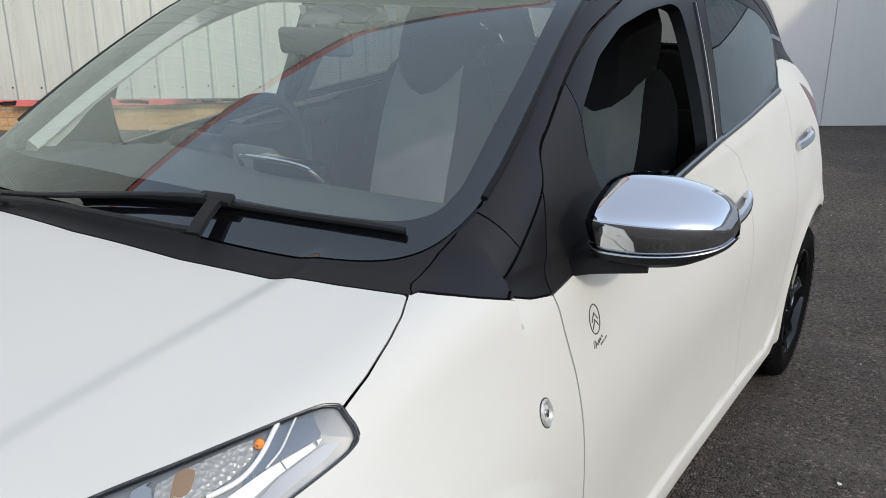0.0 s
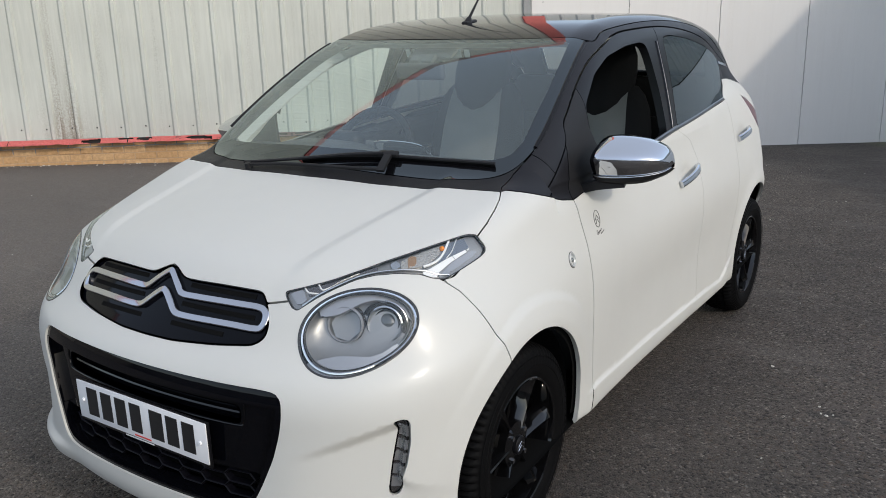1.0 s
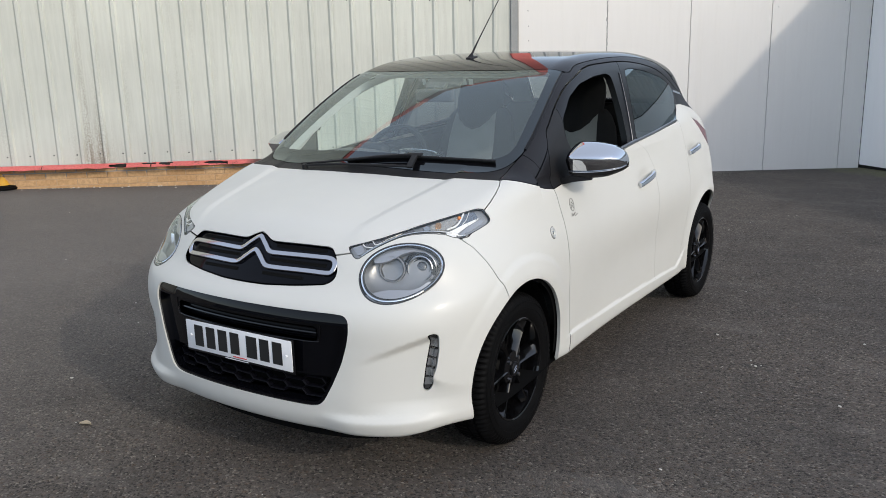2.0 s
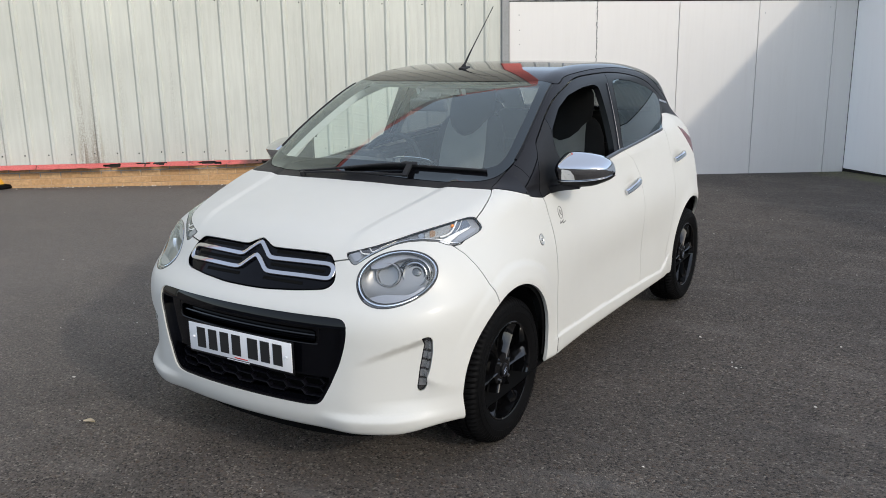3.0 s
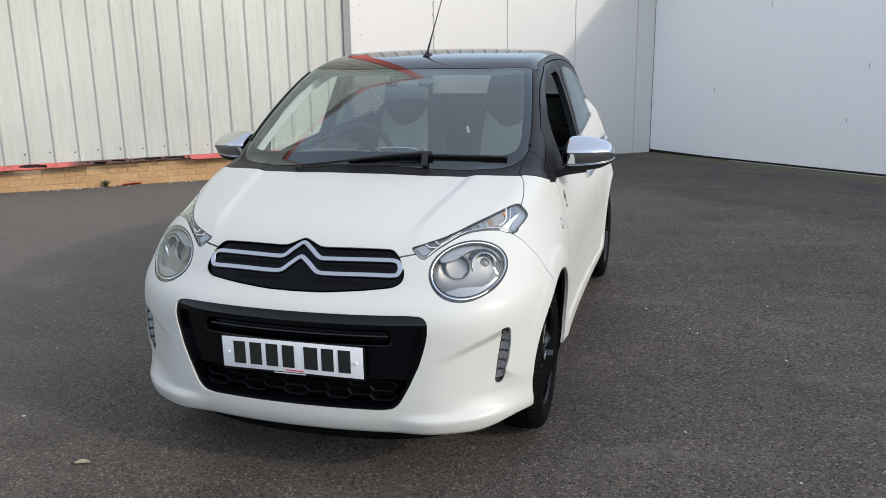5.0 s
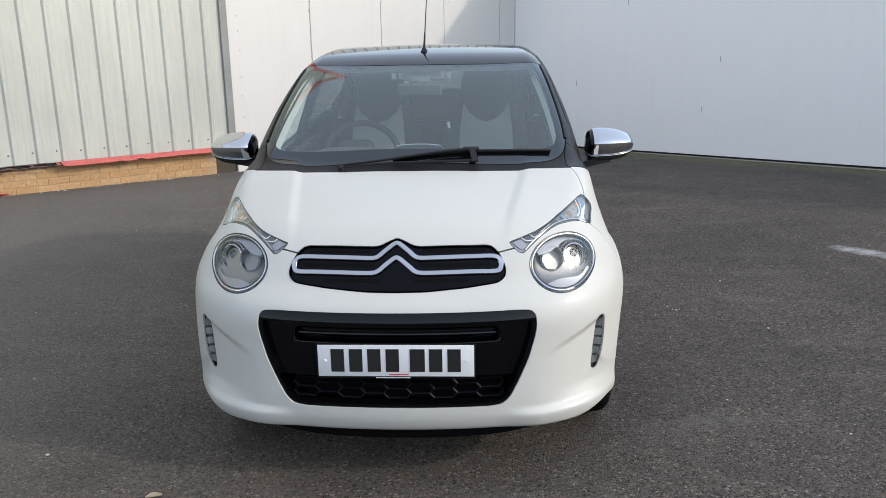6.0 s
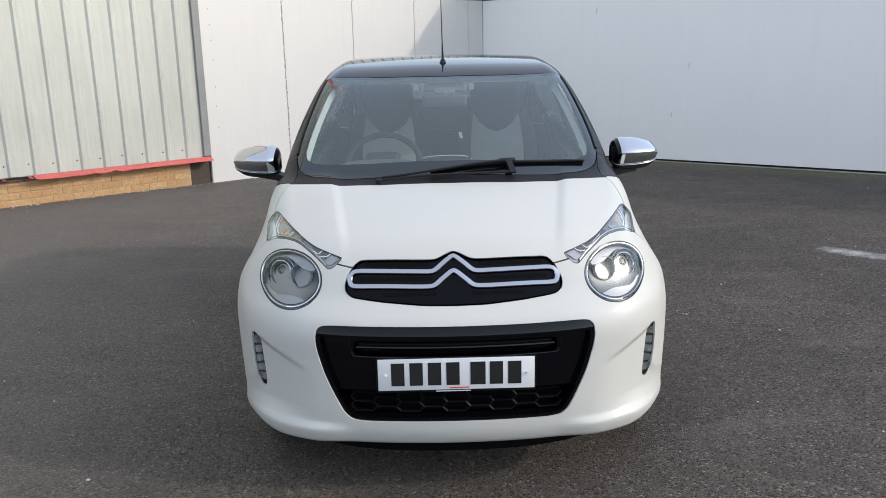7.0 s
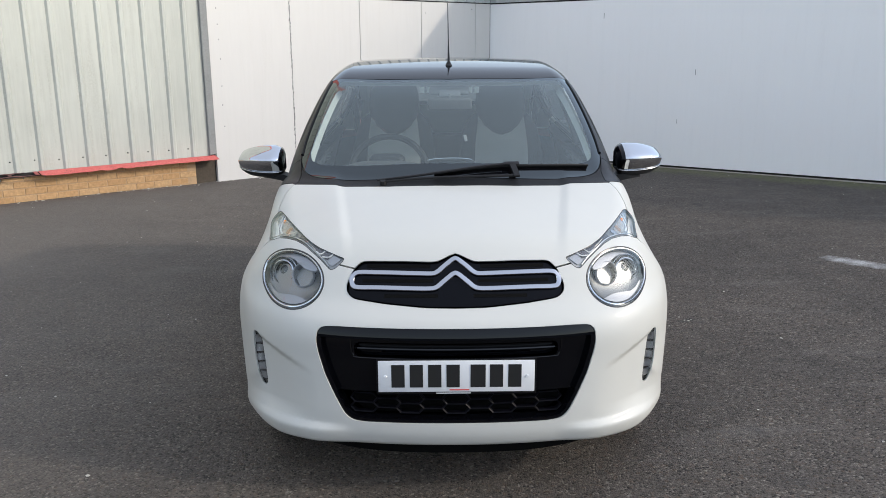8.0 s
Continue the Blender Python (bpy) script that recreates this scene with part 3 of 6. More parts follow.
sill, doors = pick(doors, lambda x, y, z: np.maximum(z - sill_line(y) + 0.004, y - 2.2), 0.0)
front_door, doors = pick(doors, lambda x, y, z: right_of(SPLIT_LINE, y, z), 0.0009)
rear_door, quarter = pick(doors, lambda x, y, z: np.maximum(right_of(REAR_LINE, y, z), z - 1.06), 0.0009)

TAIL = [(2.33, 1.04), (2.42, 1.012), (2.52, 0.955), (2.85, 0.91), (2.85, 0.78), (2.52, 0.86), (2.43, 0.94)]
tail_lamp, quarter = pick(quarter, lambda x, y, z: within(TAIL, y, z), 0.0015)

top_view = lambda poly: (lambda x, y, z: np.where(z > 0.9, within(poly, x, y), 1.0))
glass, upper = pick(upper, top_view(GLASS), 0.002)
clear, band = pick(glass, top_view(CLEAR), 0.0)
roof, upper = pick(upper, top_view(ROOF), 0.0018)
hatch_pane, roof = pick(roof, lambda x, y, z: np.maximum(np.maximum(x - 0.46, 2.3 - y), np.maximum(z - 1.30, 1.13 - z)), 0.0015)
cowl, upper = pick(upper, lambda x, y, z: np.maximum(y - 0.285, x - np.interp(y, [0.05, 0.12, 0.20, 0.285], [0.70, 0.628, 0.625, 0.638])), 0.0015)
drip = lambda x, y, z: np.where(y < 0.16, 1.0, z - np.interp(y, *np.array(DRIP).T))
side_frame, pillar = pick(upper, lambda x, y, z: drip(x, y, z) * 0.7, 0.0020)
pillar_foot, pillar = pick(pillar, lambda x, y, z: (z - np.interp(y, [0.10, 0.27, 0.296, 0.318, 0.36], [1.10, 1.075, 1.039, 0.996, 0.94])) * 0.6, 0.0016)
opening, side_frame = pick(side_frame, lambda x, y, z: within(OPENING, y, z), 0.0)
rear_pane, side_frame = pick(side_frame, lambda x, y, z: within(REAR_PANE, y, z), 0.0015)
sail, side_frame = pick(side_frame, lambda x, y, z: np.maximum(y - 0.66, y - np.interp(z, [0.9, 0.95, 1.1, 1.17], [0.65, 0.64, 0.585, 0.60])), 0.0012)
sail_foot, sail = pick(sail, lambda x, y, z: (y - np.interp(z, [0.90, 0.918, 1.06, 1.3], [0.362, 0.362, 0.415, 0.45])), 0.0018)
front_frame, rear_frame = pick(side_frame, lambda x, y, z: y - np.interp(z, [0.98, 1.0, 1.36], [1.295, 1.30, 1.425]), 0.002)
quarter_top, rear_frame = pick(rear_frame, lambda x, y, z: 2.235 - y, 0.001)

# panels
panel("hood", hood, PAINT, car, label="white bonnet with raised shoulders")
panel("front_bumper", bumper, PAINT, car, label="white front bumper with scooped corners")
for s in (1, -1):
    panel("fender", fender, PAINT, car, s, "white front wing")
    panel("sill", sill, PAINT, car, s, rim=0.0)
    door = panel("front_door", front_door, PAINT, car, s, "white front door with its window open")
    rear = panel("rear_door", rear_door, PAINT, car, s, "white rear door with tinted glass")
    panel("window_frame", front_frame, FRAME_BLACK, door, s, "black window frame", rim=0.03)
    panel("window_frame", rear_frame, FRAME_BLACK, rear, s, "black window frame", rim=0.02)
    panel("mirror_sail", sail, PLASTIC, door, s, "black plastic mirror foot panel")
    panel("pillar_trim", sail_foot, SATIN_BLACK, car, s, "satin black corner trim")
    panel("window_pane", rear_pane, TINTED, rear, s, "dark tinted glass", rim=0.004)
    panel("rear_quarter", quarter, PAINT, car, s, "white rear quarter")
    panel("pillar_cover", pillar, SATIN_BLACK, car, s, "satin black windscreen pillar")
    panel("pillar_foot", pillar_foot, SATIN_BLACK, car, s, "satin black pillar foot")
    panel("quarter_trim", quarter_top, SATIN_BLACK, car, s)
panel("rear_window", hatch_pane, HATCH, car, label="rear window glass", rim=0.004)
panel("roof", roof, ROOF_BLACK, car, label="glossy black roof")
panel("scuttle", cowl, PLASTIC, car, label="black plastic scuttle below the windscreen")
screen = panel("windscreen", clear, SCREEN, car, label="clear tinted windscreen", rim=0.0)
panel("windscreen_border", band, EDGE_BLACK, screen, label="black printed edge", rim=0.004)
side_edge = smooth_path([(0.637, 0.310), (0.630, 0.402), (0.606, 0.563), (0.562, 0.812)], 40)
for s in (1, -1):
    line, ups = on_top(side_edge)
    v, f = sweep(line, ups, [(-0.006, -0.006), (-0.006, 0.004), (-0.004, 0.0065), (0.003, 0.0065), (0.006, 0.004), (0.006, -0.006)])
    solid("screen_seal", [(s * a, b, c) for a, b, c in v], f if s > 0 else [tuple(q)[::-1] for q in f], FRAME_BLACK, car, "black seal beside the windscreen")
panel("underbody", belly, MATT_BLACK, car, rim=0.0)
screen.visible_shadow = False
# black air dam below the bumper, deepened so its black stands for shade there
dam = np.array([(x, -0.655 + 0.24 * x**2 + 0.85 * abs(x) ** 6 + 0.105, 0.178 + 0.05 * abs(x / 0.58) ** 4) for x in np.linspace(-0.58, 0.58, 41)])
v, f = sweep(dam, [(0, 0, 1)] * 41, [(-0.006, -0.056), (0.006, -0.056), (0.010, 0.05), (-0.010, 0.05)])
solid("air_dam", v, f, MATT_BLACK, car, "black plastic air dam, hung low to stand for shade under the bumper")

for s in (1, -1):
    bm = bmesh.new()
    block(bm, (s * 0.640, -0.345, 0.190), (0.09, 0.010, 0.05), Matrix.Rotation(radians(-10 * s), 4, "Z"), 0.004)
    part("wheel_deflector", bm, MATT_BLACK, car, "black rubber flap ahead of the wheel")

# the dark shell behind the joints
deep = nets(lambda x, y, z: skin(x, y, z) + 0.022, (-0.05, -0.70, 0.18), (0.85, 2.80, 1.05), 0.025)
deep = (deep[0], np.vstack([deep[1][:, [0, 1, 2]], deep[1][:, [0, 2, 3]]]))
deep = clip(deep, -deep[0][:, 0])
deep = clip(deep, -arches(*deep[0].T) - 0.01)
deep = clip(deep, deep[0][:, 2] - np.where(deep[0][:, 1] < 0.05, 0.93, 0.885))
deep = clip(deep, np.where(deep[0][:, 1] < -0.1, -within(MOUTH, deep[0][:, 0], deep[0][:, 2]), -1.0))
deep = clip(deep, np.where(deep[0][:, 1] < -0.1, -within(HEADLAMP, deep[0][:, 0], deep[0][:, 2]), -1.0))
deep = clip(deep, np.where(deep[0][:, 1] < 0.0, -within(SIDELAMP, deep[0][:, 0], deep[0][:, 2]), -1.0))
panel("inner_shell", deep, MATT_BLACK, car, depth=0.022, rim=0.0)

# wheel wells
for s in (1, -1):
    for cy, cz, r in ((-0.030, 0.318, 0.326), (2.30, 0.292, 0.330)):
        arc = [(a, r) for a in np.linspace(-0.35, math.pi + 0.35, 40)]
        verts = [(s * x, cy + q * math.cos(a), max(0.16, cz + q * math.sin(a))) for a, q in arc for x in (0.755, 0.52)]
        faces = [(2 * i, 2 * i + 2, 2 * i + 3, 2 * i + 1) for i in range(39)]
        n = len(verts)
        verts += [(s * 0.52, cy, 0.3)]
        faces += [(2 * i + 1, 2 * i + 3, n) for i in range(39)]
        solid("wheel_well", verts, faces, MATT_BLACK, car, smooth=False)
# front lamps, drawn on the skin
def ring_on(poly, depth=0.0, n=72):
    """A closed line on the skin's front from a polygon of (x, z)."""
    return on_front(smooth_path(poly, n, True), depth)


ROUND = lambda w, h: [(w * math.cos(a), h * math.sin(a)) for a in np.linspace(0, 2 * math.pi, 8, endpoint=False)]
mirrored = lambda verts, s: [(s * v[0], v[1], v[2]) for v in verts]


def flipped(faces, s):
    return faces if s > 0 else [tuple(f)[::-1] for f in faces]


def strip(name, line, ups, profile, mat, parent, s=1, closed=False, label=""):
    verts, faces = sweep(line, ups, profile, closed)
    return solid(name, mirrored(verts, s), flipped(faces, s), mat, parent, label)


def bowl(centre, rings, mat, name, parent, s, label="", n=48, a=0.108, b=0.077):
    """A dished reflector: rings of (share of the outline, depth)."""
    verts, faces = [], []
    for share, depth in rings:
        p, _ = on_front(oval(*centre, a * share, b * share, -3, n), 0.0)
        verts += [tuple(q + np.array((0, depth, 0))) for q in p]
    for i in range(len(rings) - 1):
        faces += [(i * n + j, i * n + (j + 1) % n, (i + 1) * n + (j + 1) % n, (i + 1) * n + j) for j in range(n)]
    faces.append(tuple((len(rings) - 1) * n + j for j in range(n))[::-1])
    return solid(name, mirrored(verts, s), flipped(faces, s), mat, parent, label, sharp=50)


def barrel(name, mat, parent, at, profile, s, seg=40, label="", flute=0.0):
    """A turned piece that looks out to the front."""
    verts, faces = lathe(profile, seg, (lambda i, j: flute * (i % 2) * min(j, 2)) if flute else None)
    aim = Vector((0.42, -1.0, 0.22)).normalized()
    m = Matrix.Translation(at) @ aim.to_track_quat("X", "Z").to_matrix().to_4x4()
    verts = [m @ Vector(v) for v in verts]
    return solid(name, mirrored(verts, s), flipped(faces, s), mat, parent, label, sharp=30)


BEAM_METAL = principled("beam_silver", (0.22, 0.22, 0.22), 0.28, 1.0)
GLASSY = principled("lamp_glass", (0.09, 0.095, 0.10), 0.05, 0.35, 0.6)
PRISM = principled("prism_plastic", (0.46, 0.44, 0.40), 0.25, 0.6)
PRISM_WHITE = principled("white_guide", (0.80, 0.79, 0.77), 0.25)
LAMP_METAL = principled("lamp_silver", (0.36, 0.365, 0.385), 0.40, 0.6)
LAMP_BLUE = principled("smoked_silver", (0.20, 0.22, 0.25), 0.22, 0.6)
LAMP_DARK = principled("lamp_dark_silver", (0.16, 0.15, 0.15), 0.22, 0.9)
DAY_GREY = principled("pale_grey_reflector", (0.40, 0.40, 0.41), 0.25, 0.7)
COPPER = principled("copper_tint", (0.46, 0.28, 0.16), 0.25, 0.8)
LAMP_EDGE = principled("lamp_edge", (0.035, 0.036, 0.038), 0.25)
for coat_, scale_, rise_ in ((PRISM, 160.0, 0.0025), (BEAM_METAL, 60.0, 0.0008), (BOWL_METAL, 22.0, 0.0016)):
    kp = Nodes(coat_)
    cells = kp.add("ShaderNodeTexVoronoi", Scale=scale_)
    kp.tree.links.new(kp.place(), cells.inputs["Vector"])
    kp.bump(cells.outputs["Distance"], 0.9, rise_)

for s in (1, -1):
    lamp = panel("headlamp", headlamp, LENS, car, s, "oval clear headlamp with chrome bezel", rim=0.004)
    lamp.visible_shadow = False
    line, ups = ring_on(oval(0.567, 0.7475, 0.118, 0.087, -3))
    strip("seal", line - ups * 0.001, ups, ROUND(0.0030, 0.0024), LAMP_EDGE, lamp, s, True)
    line, ups = ring_on(oval(0.567, 0.7475, 0.112, 0.081, -3), 0.004)
    strip("bezel", line, ups, ROUND(0.0036, 0.0042), CHROME, lamp, s, True, "chrome bezel ring")
    line, ups = ring_on(oval(0.567, 0.7475, 0.1062, 0.0752, -3), 0.005)
    strip("inner_seal", line, ups, ROUND(0.0014, 0.0020), LAMP_EDGE, lamp, s, True)
    bowl((0.567, 0.7475), [(1.0, 0.004), (0.97, 0.030), (0.9, 0.046), (0.6, 0.056), (0.3, 0.058)], BOWL_METAL, "reflector", lamp, s, "satin silver reflector")
    eye = lambda poly: clip(headlamp, within(poly, headlamp[0][:, 0], headlamp[0][:, 2]))
    panel("upper_facet", eye([(0.485, 0.778), (0.523, 0.785), (0.544, 0.797), (0.564, 0.810), (0.588, 0.817), (0.623, 0.812), (0.654, 0.791), (0.671, 0.766), (0.74, 0.80), (0.60, 0.90), (0.45, 0.83)]), LAMP_METAL, lamp, s, "pale silver upper facet", depth=0.012, rim=0.014)
    panel("lower_facet", eye([(0.494, 0.688), (0.528, 0.697), (0.554, 0.702), (0.592, 0.701), (0.619, 0.699), (0.641, 0.706), (0.659, 0.722), (0.74, 0.66), (0.57, 0.58), (0.44, 0.65)]), LAMP_METAL, lamp, s, "pale silver lower facet", depth=0.012, rim=0.014)
    # projector and main beam
    at = Vector((0.606, -0.398, 0.750))
    barrel("projector_bezel", SATIN_METAL, lamp, at, [(0.0515, -0.03), (0.053, 0.000), (0.0550, 0.005), (0.0575, 0.003), (0.059, -0.03)], s, label="satin outer ring")
    barrel("projector_groove", LAMP_EDGE, lamp, at, [(0.0455, -0.004), (0.0525, -0.004), (0.0525, -0.02), (0.0455, -0.02)], s, label="dark groove between the rings")
    barrel("projector_ring", CHROME, lamp, at, [(0.0345, -0.012), (0.0385, 0.002), (0.0415, 0.008), (0.0445, 0.006), (0.0465, 0.0), (0.046, -0.03)], s, label="bright projector ring")
    barrel("lens_collar", LAMP_EDGE, lamp, at, [(0.0270, -0.022), (0.0285, -0.012), (0.0310, -0.006), (0.0330, -0.008), (0.0350, -0.014)], s, label="satin collar round the lens")
    barrel("projector_lens", GLASSY, lamp, at, [(0.028, -0.020), (0.0265, -0.014), (0.022, -0.009), (0.015, -0.005), (0.008, -0.003), (0.001, -0.0025)], s, label="glass projector lens")
    at = Vector((0.528, -0.450, 0.752))
    barrel("beam_reflector", BEAM_METAL, lamp, at, [(0.004, -0.048), (0.014, -0.044), (0.025, -0.030), (0.034, -0.012), (0.038, 0.005)], s, 14, label="faceted main beam reflector", flute=0.0016)
    barrel("beam_ring", LAMP_METAL, lamp, at, [(0.0385, 0.004), (0.0415, 0.009), (0.0445, 0.004), (0.044, -0.03)], s)
    barrel("beam_groove", LAMP_EDGE, lamp, at, [(0.0440, -0.002), (0.0465, -0.002), (0.0465, -0.02)], s)
    barrel("bulb_shield", SATIN_METAL, lamp, at, [(0.0080, -0.046), (0.0085, -0.026), (0.006, -0.021), (0.001, -0.020)], s, 20, label="bulb shield")
    # upper lamp
    upper_lamp = panel("side_lamp", sidelamp, LENS, car, s, "slim clear side lamp with amber indicator", rim=0.003)
    upper_lamp.visible_shadow = False
    panel("backing", sidelamp, BOWL_METAL, upper_lamp, s, "silver reflector", depth=0.008, rim=-0.006)
    line, ups = ring_on(SIDELAMP, 0.0, 120)
    strip("seal", line - ups * 0.0012, ups, ROUND(0.0017, 0.0016), LAMP_EDGE, upper_lamp, s, True)
    zone = lambda poly: clip(sidelamp, within(poly, sidelamp[0][:, 0], sidelamp[0][:, 2]))
    ribbon = lambda name, pts_, w, mat, label="", depth=0.003: strip(name, *on_front(smooth_path(pts_, 30), depth), [(-w, -0.003), (w, -0.003), (w * 0.8, 0.001), (0.0, 0.002), (-w * 0.8, 0.001)], mat, upper_lamp, s, label=label)
    ribbon("trim", [(0.434, 0.796), (0.461, 0.819), (0.493, 0.838), (0.526, 0.854), (0.560, 0.861), (0.600, 0.861), (0.638, 0.854), (0.664, 0.842), (0.678, 0.837)], 0.0028, SATIN_METAL, "satin silver strip")
    panel("end_pane", zone([(0.391, 0.820), (0.420, 0.830), (0.441, 0.809), (0.424, 0.797)]), LAMP_METAL, upper_lamp, s, "pale silver end facet", depth=0.004, rim=0.004)
    panel("inner_cell", zone([(0.424, 0.834), (0.47, 0.846), (0.519, 0.864), (0.545, 0.874), (0.561, 0.863), (0.525, 0.857), (0.493, 0.843), (0.461, 0.825), (0.444, 0.814)]), LAMP_DARK, upper_lamp, s, "dark silver inner cell", depth=0.0052, rim=0.003)
    for k, pts_ in enumerate(([(0.420, 0.831), (0.436, 0.822), (0.460, 0.821)], [(0.450, 0.838), (0.466, 0.829), (0.483, 0.835)], [(0.482, 0.835), (0.497, 0.846), (0.523, 0.859)])):
        ribbon("facet", pts_, 0.0022, PRISM if k == 2 else PRISM_WHITE, depth=0.0038)
    panel("window_facet", zone([(0.566, 0.876), (0.577, 0.880), (0.594, 0.868), (0.584, 0.865)]), SATIN_METAL, upper_lamp, s, depth=0.0040, rim=0.003)
    panel("indicator_cell", zone([(0.583, 0.878), (0.598, 0.886), (0.626, 0.896), (0.639, 0.883), (0.639, 0.873), (0.631, 0.865), (0.613, 0.864), (0.598, 0.865)]), PRISM, upper_lamp, s, "ribbed indicator reflector", depth=0.0044, rim=0.004)
    panel("tinted_band", zone([(0.590, 0.883), (0.600, 0.887), (0.618, 0.869), (0.608, 0.866)]), COPPER, upper_lamp, s, "copper-tinted band", depth=0.0036, rim=0.003)
    p, _ = on_front([(0.633, 0.887)], 0.004)
    barrel("indicator_bulb", AMBER, upper_lamp, Vector(p[0]), [(0.005, -0.006), (0.0068, -0.001), (0.005, 0.003), (0.001, 0.0045)], s, 16, "small amber indicator bulb")
    panel("smoked_facet", zone([(0.633, 0.899), (0.656, 0.905), (0.678, 0.883), (0.658, 0.873), (0.650, 0.862)]), LAMP_BLUE, upper_lamp, s, "blue-grey facet", depth=0.0058, rim=0.003)
    panel("light_blade", zone([(0.637, 0.853), (0.647, 0.859), (0.657, 0.870), (0.678, 0.882), (0.682, 0.876), (0.668, 0.862), (0.663, 0.847), (0.668, 0.838)]), PRISM_WHITE, upper_lamp, s, "white light guide blade", depth=0.0040, rim=0.004)
    panel("outer_facet", zone([(0.683, 0.876), (0.697, 0.870), (0.686, 0.854), (0.677, 0.838), (0.669, 0.839), (0.669, 0.860)]), LAMP_METAL, upper_lamp, s, "silver outer facet", depth=0.0050, rim=0.004)
    ribbon("divider", [(0.633, 0.900), (0.642, 0.881), (0.643, 0.867), (0.631, 0.861)], 0.0030, PRISM_WHITE, "white divider")
    ribbon("divider", [(0.644, 0.901), (0.653, 0.881), (0.654, 0.869)], 0.0014, PRISM_WHITE, "white divider")
    # daytime lamp in the bumper's corner
    day = panel("daytime_lamp", daylamp, LENS, car, s, "slim vertical daytime running lamp", rim=0.003)
    day.visible_shadow = False
    panel("backing", daylamp, LAMP_DARK, day, s, depth=0.010, rim=-0.006)
    for k in range(5):
        z = 0.392 + 0.033 * k
        cell = clip(daylamp, within([(0.60, z - 0.012), (0.80, z - 0.012), (0.80, z + 0.012), (0.60, z + 0.012)], daylamp[0][:, 0], daylamp[0][:, 2]))
        panel("light_cell", cell, DAY_GREY, day, s, depth=0.005, rim=0.005)
    panel("tail_lamp", tail_lamp, REDLENS, car, s, "red rear lamp lens", rim=0.01)

# grille with its double chevron
plate = panel("grille", grille, GRILLE_BLACK, car, label="gloss black grille with chrome double chevron", depth=0.008, rim=-0.010)
for z0, z1, x0, x1 in ((0.751, 0.763, 0.075, 0.315), (0.706, 0.718, 0.06, 0.24), (0.794, 0.806, 0.085, 0.30)):
    for s in (1, -1):
        line, ups = on_front([(x, (z0 + z1) / 2 + 0.004 * (1 - x / 0.3)) for x in np.linspace(x0, x1, 16)], 0.008)
        strip("slot", line, ups, [(-0.006, 0.0), (0.006, 0.0), (0.006, 0.0012), (-0.006, 0.0012)], MATT_BLACK, plate, s)
loop = [(0.0, 0.824), (0.012, 0.819), (0.04, 0.800), (0.060, 0.785), (0.078, 0.779), (0.12, 0.779), (0.20, 0.780), (0.27, 0.780), (0.322, 0.779), (0.343, 0.772),
        (0.351, 0.756), (0.345, 0.738), (0.325, 0.734), (0.27, 0.735), (0.20, 0.735), (0.12, 0.734), (0.078, 0.735), (0.060, 0.741), (0.04, 0.756), (0.012, 0.776), (0.0, 0.781)]
half = smooth_path(loop, 90)
full = np.vstack([half, (half * np.array([-1, 1]))[::-1][1:-1]])
line, ups = on_front(np.c_[np.abs(full[:, 0]), full[:, 1]], 0.006)
line[:, 0] *= np.where(full[:, 0] < 0, -1, 1)
ups[:, 0] *= np.where(full[:, 0] < 0, -1, 1)
ups = ups + np.array((0.0, 0.0, 0.36))
strip("chevron", line, ups, [(-0.0090, -0.010), (-0.0090, 0.0065), (-0.0075, 0.0082), (0.0, 0.0090), (0.0075, 0.0082), (0.0090, 0.0065), (0.0090, -0.010)], GRILLE_CHROME, plate, 1, True, "chrome double chevron bars")

# lower opening
SLOT = [(-0.1, 0.576), (0.330, 0.576), (0.345, 0.568), (0.348, 0.54), (0.342, 0.524), (0.325, 0.520), (-0.1, 0.520)]
brow, inset = pick(mouth, lambda x, y, z: 0.590 - z, 0.0)
mesh_area, inset = pick(inset, lambda x, y, z: z - 0.402, 0.0)
slot, inset = pick(inset, lambda x, y, z: within(SLOT, x, z), 0.0)
intake = panel("intake", inset, GLOSS_BLACK, car, label="gloss black front intake panel", depth=0.025, rim=0.014)
for shell, wide, deep, turned_in in ((inset, 0.016, 0.005, 0.024), (mesh_area, 0.012, 0.006, 0.05)):
    shell = clip(shell, -wide - within(MOUTH, shell[0][:, 0], shell[0][:, 2]))
    for s in (1, -1):
        panel("surround", shell, GLOSS_BLACK, intake, s, depth=deep, rim=turned_in)
panel("brow", brow, GLOSS_BLACK, intake, depth=0.006, rim=0.03)
panel("slot", slot, GLOSS_BLACK, intake, depth=0.048, rim=-0.022)
panel("mesh_backing", mesh_area, MATT_BLACK, intake, depth=0.085, rim=0.0)
line, ups = on_front([(abs(x), 0.546) for x in np.linspace(-0.335, 0.335, 41)], 0.040)
line[:, 0] = np.linspace(-0.335, 0.335, 41)
ups[:21, 0] *= -1
GLOSS_EDGE = principled("gloss_black_edge", (0.004, 0.004, 0.005), 0.12, 0.0, 0.0, 0.4)
rim_line = flowing([(-0.352, 0.578), (-0.351, 0.545), (-0.343, 0.526), (-0.325, 0.5185), (-0.15, 0.517), (0.0, 0.517), (0.15, 0.517), (0.325, 0.5185), (0.343, 0.526), (0.351, 0.545), (0.352, 0.578)], 110)
edge, out = on_front([(abs(a), b) for a, b in rim_line], 0.025)
edge[:, 0], out[:, 0] = [a for a, _ in rim_line], out[:, 0] * np.sign([a for a, _ in rim_line])
strip("slot_rim", edge, out, ROUND(0.0022, 0.0030), GLOSS_EDGE, intake)
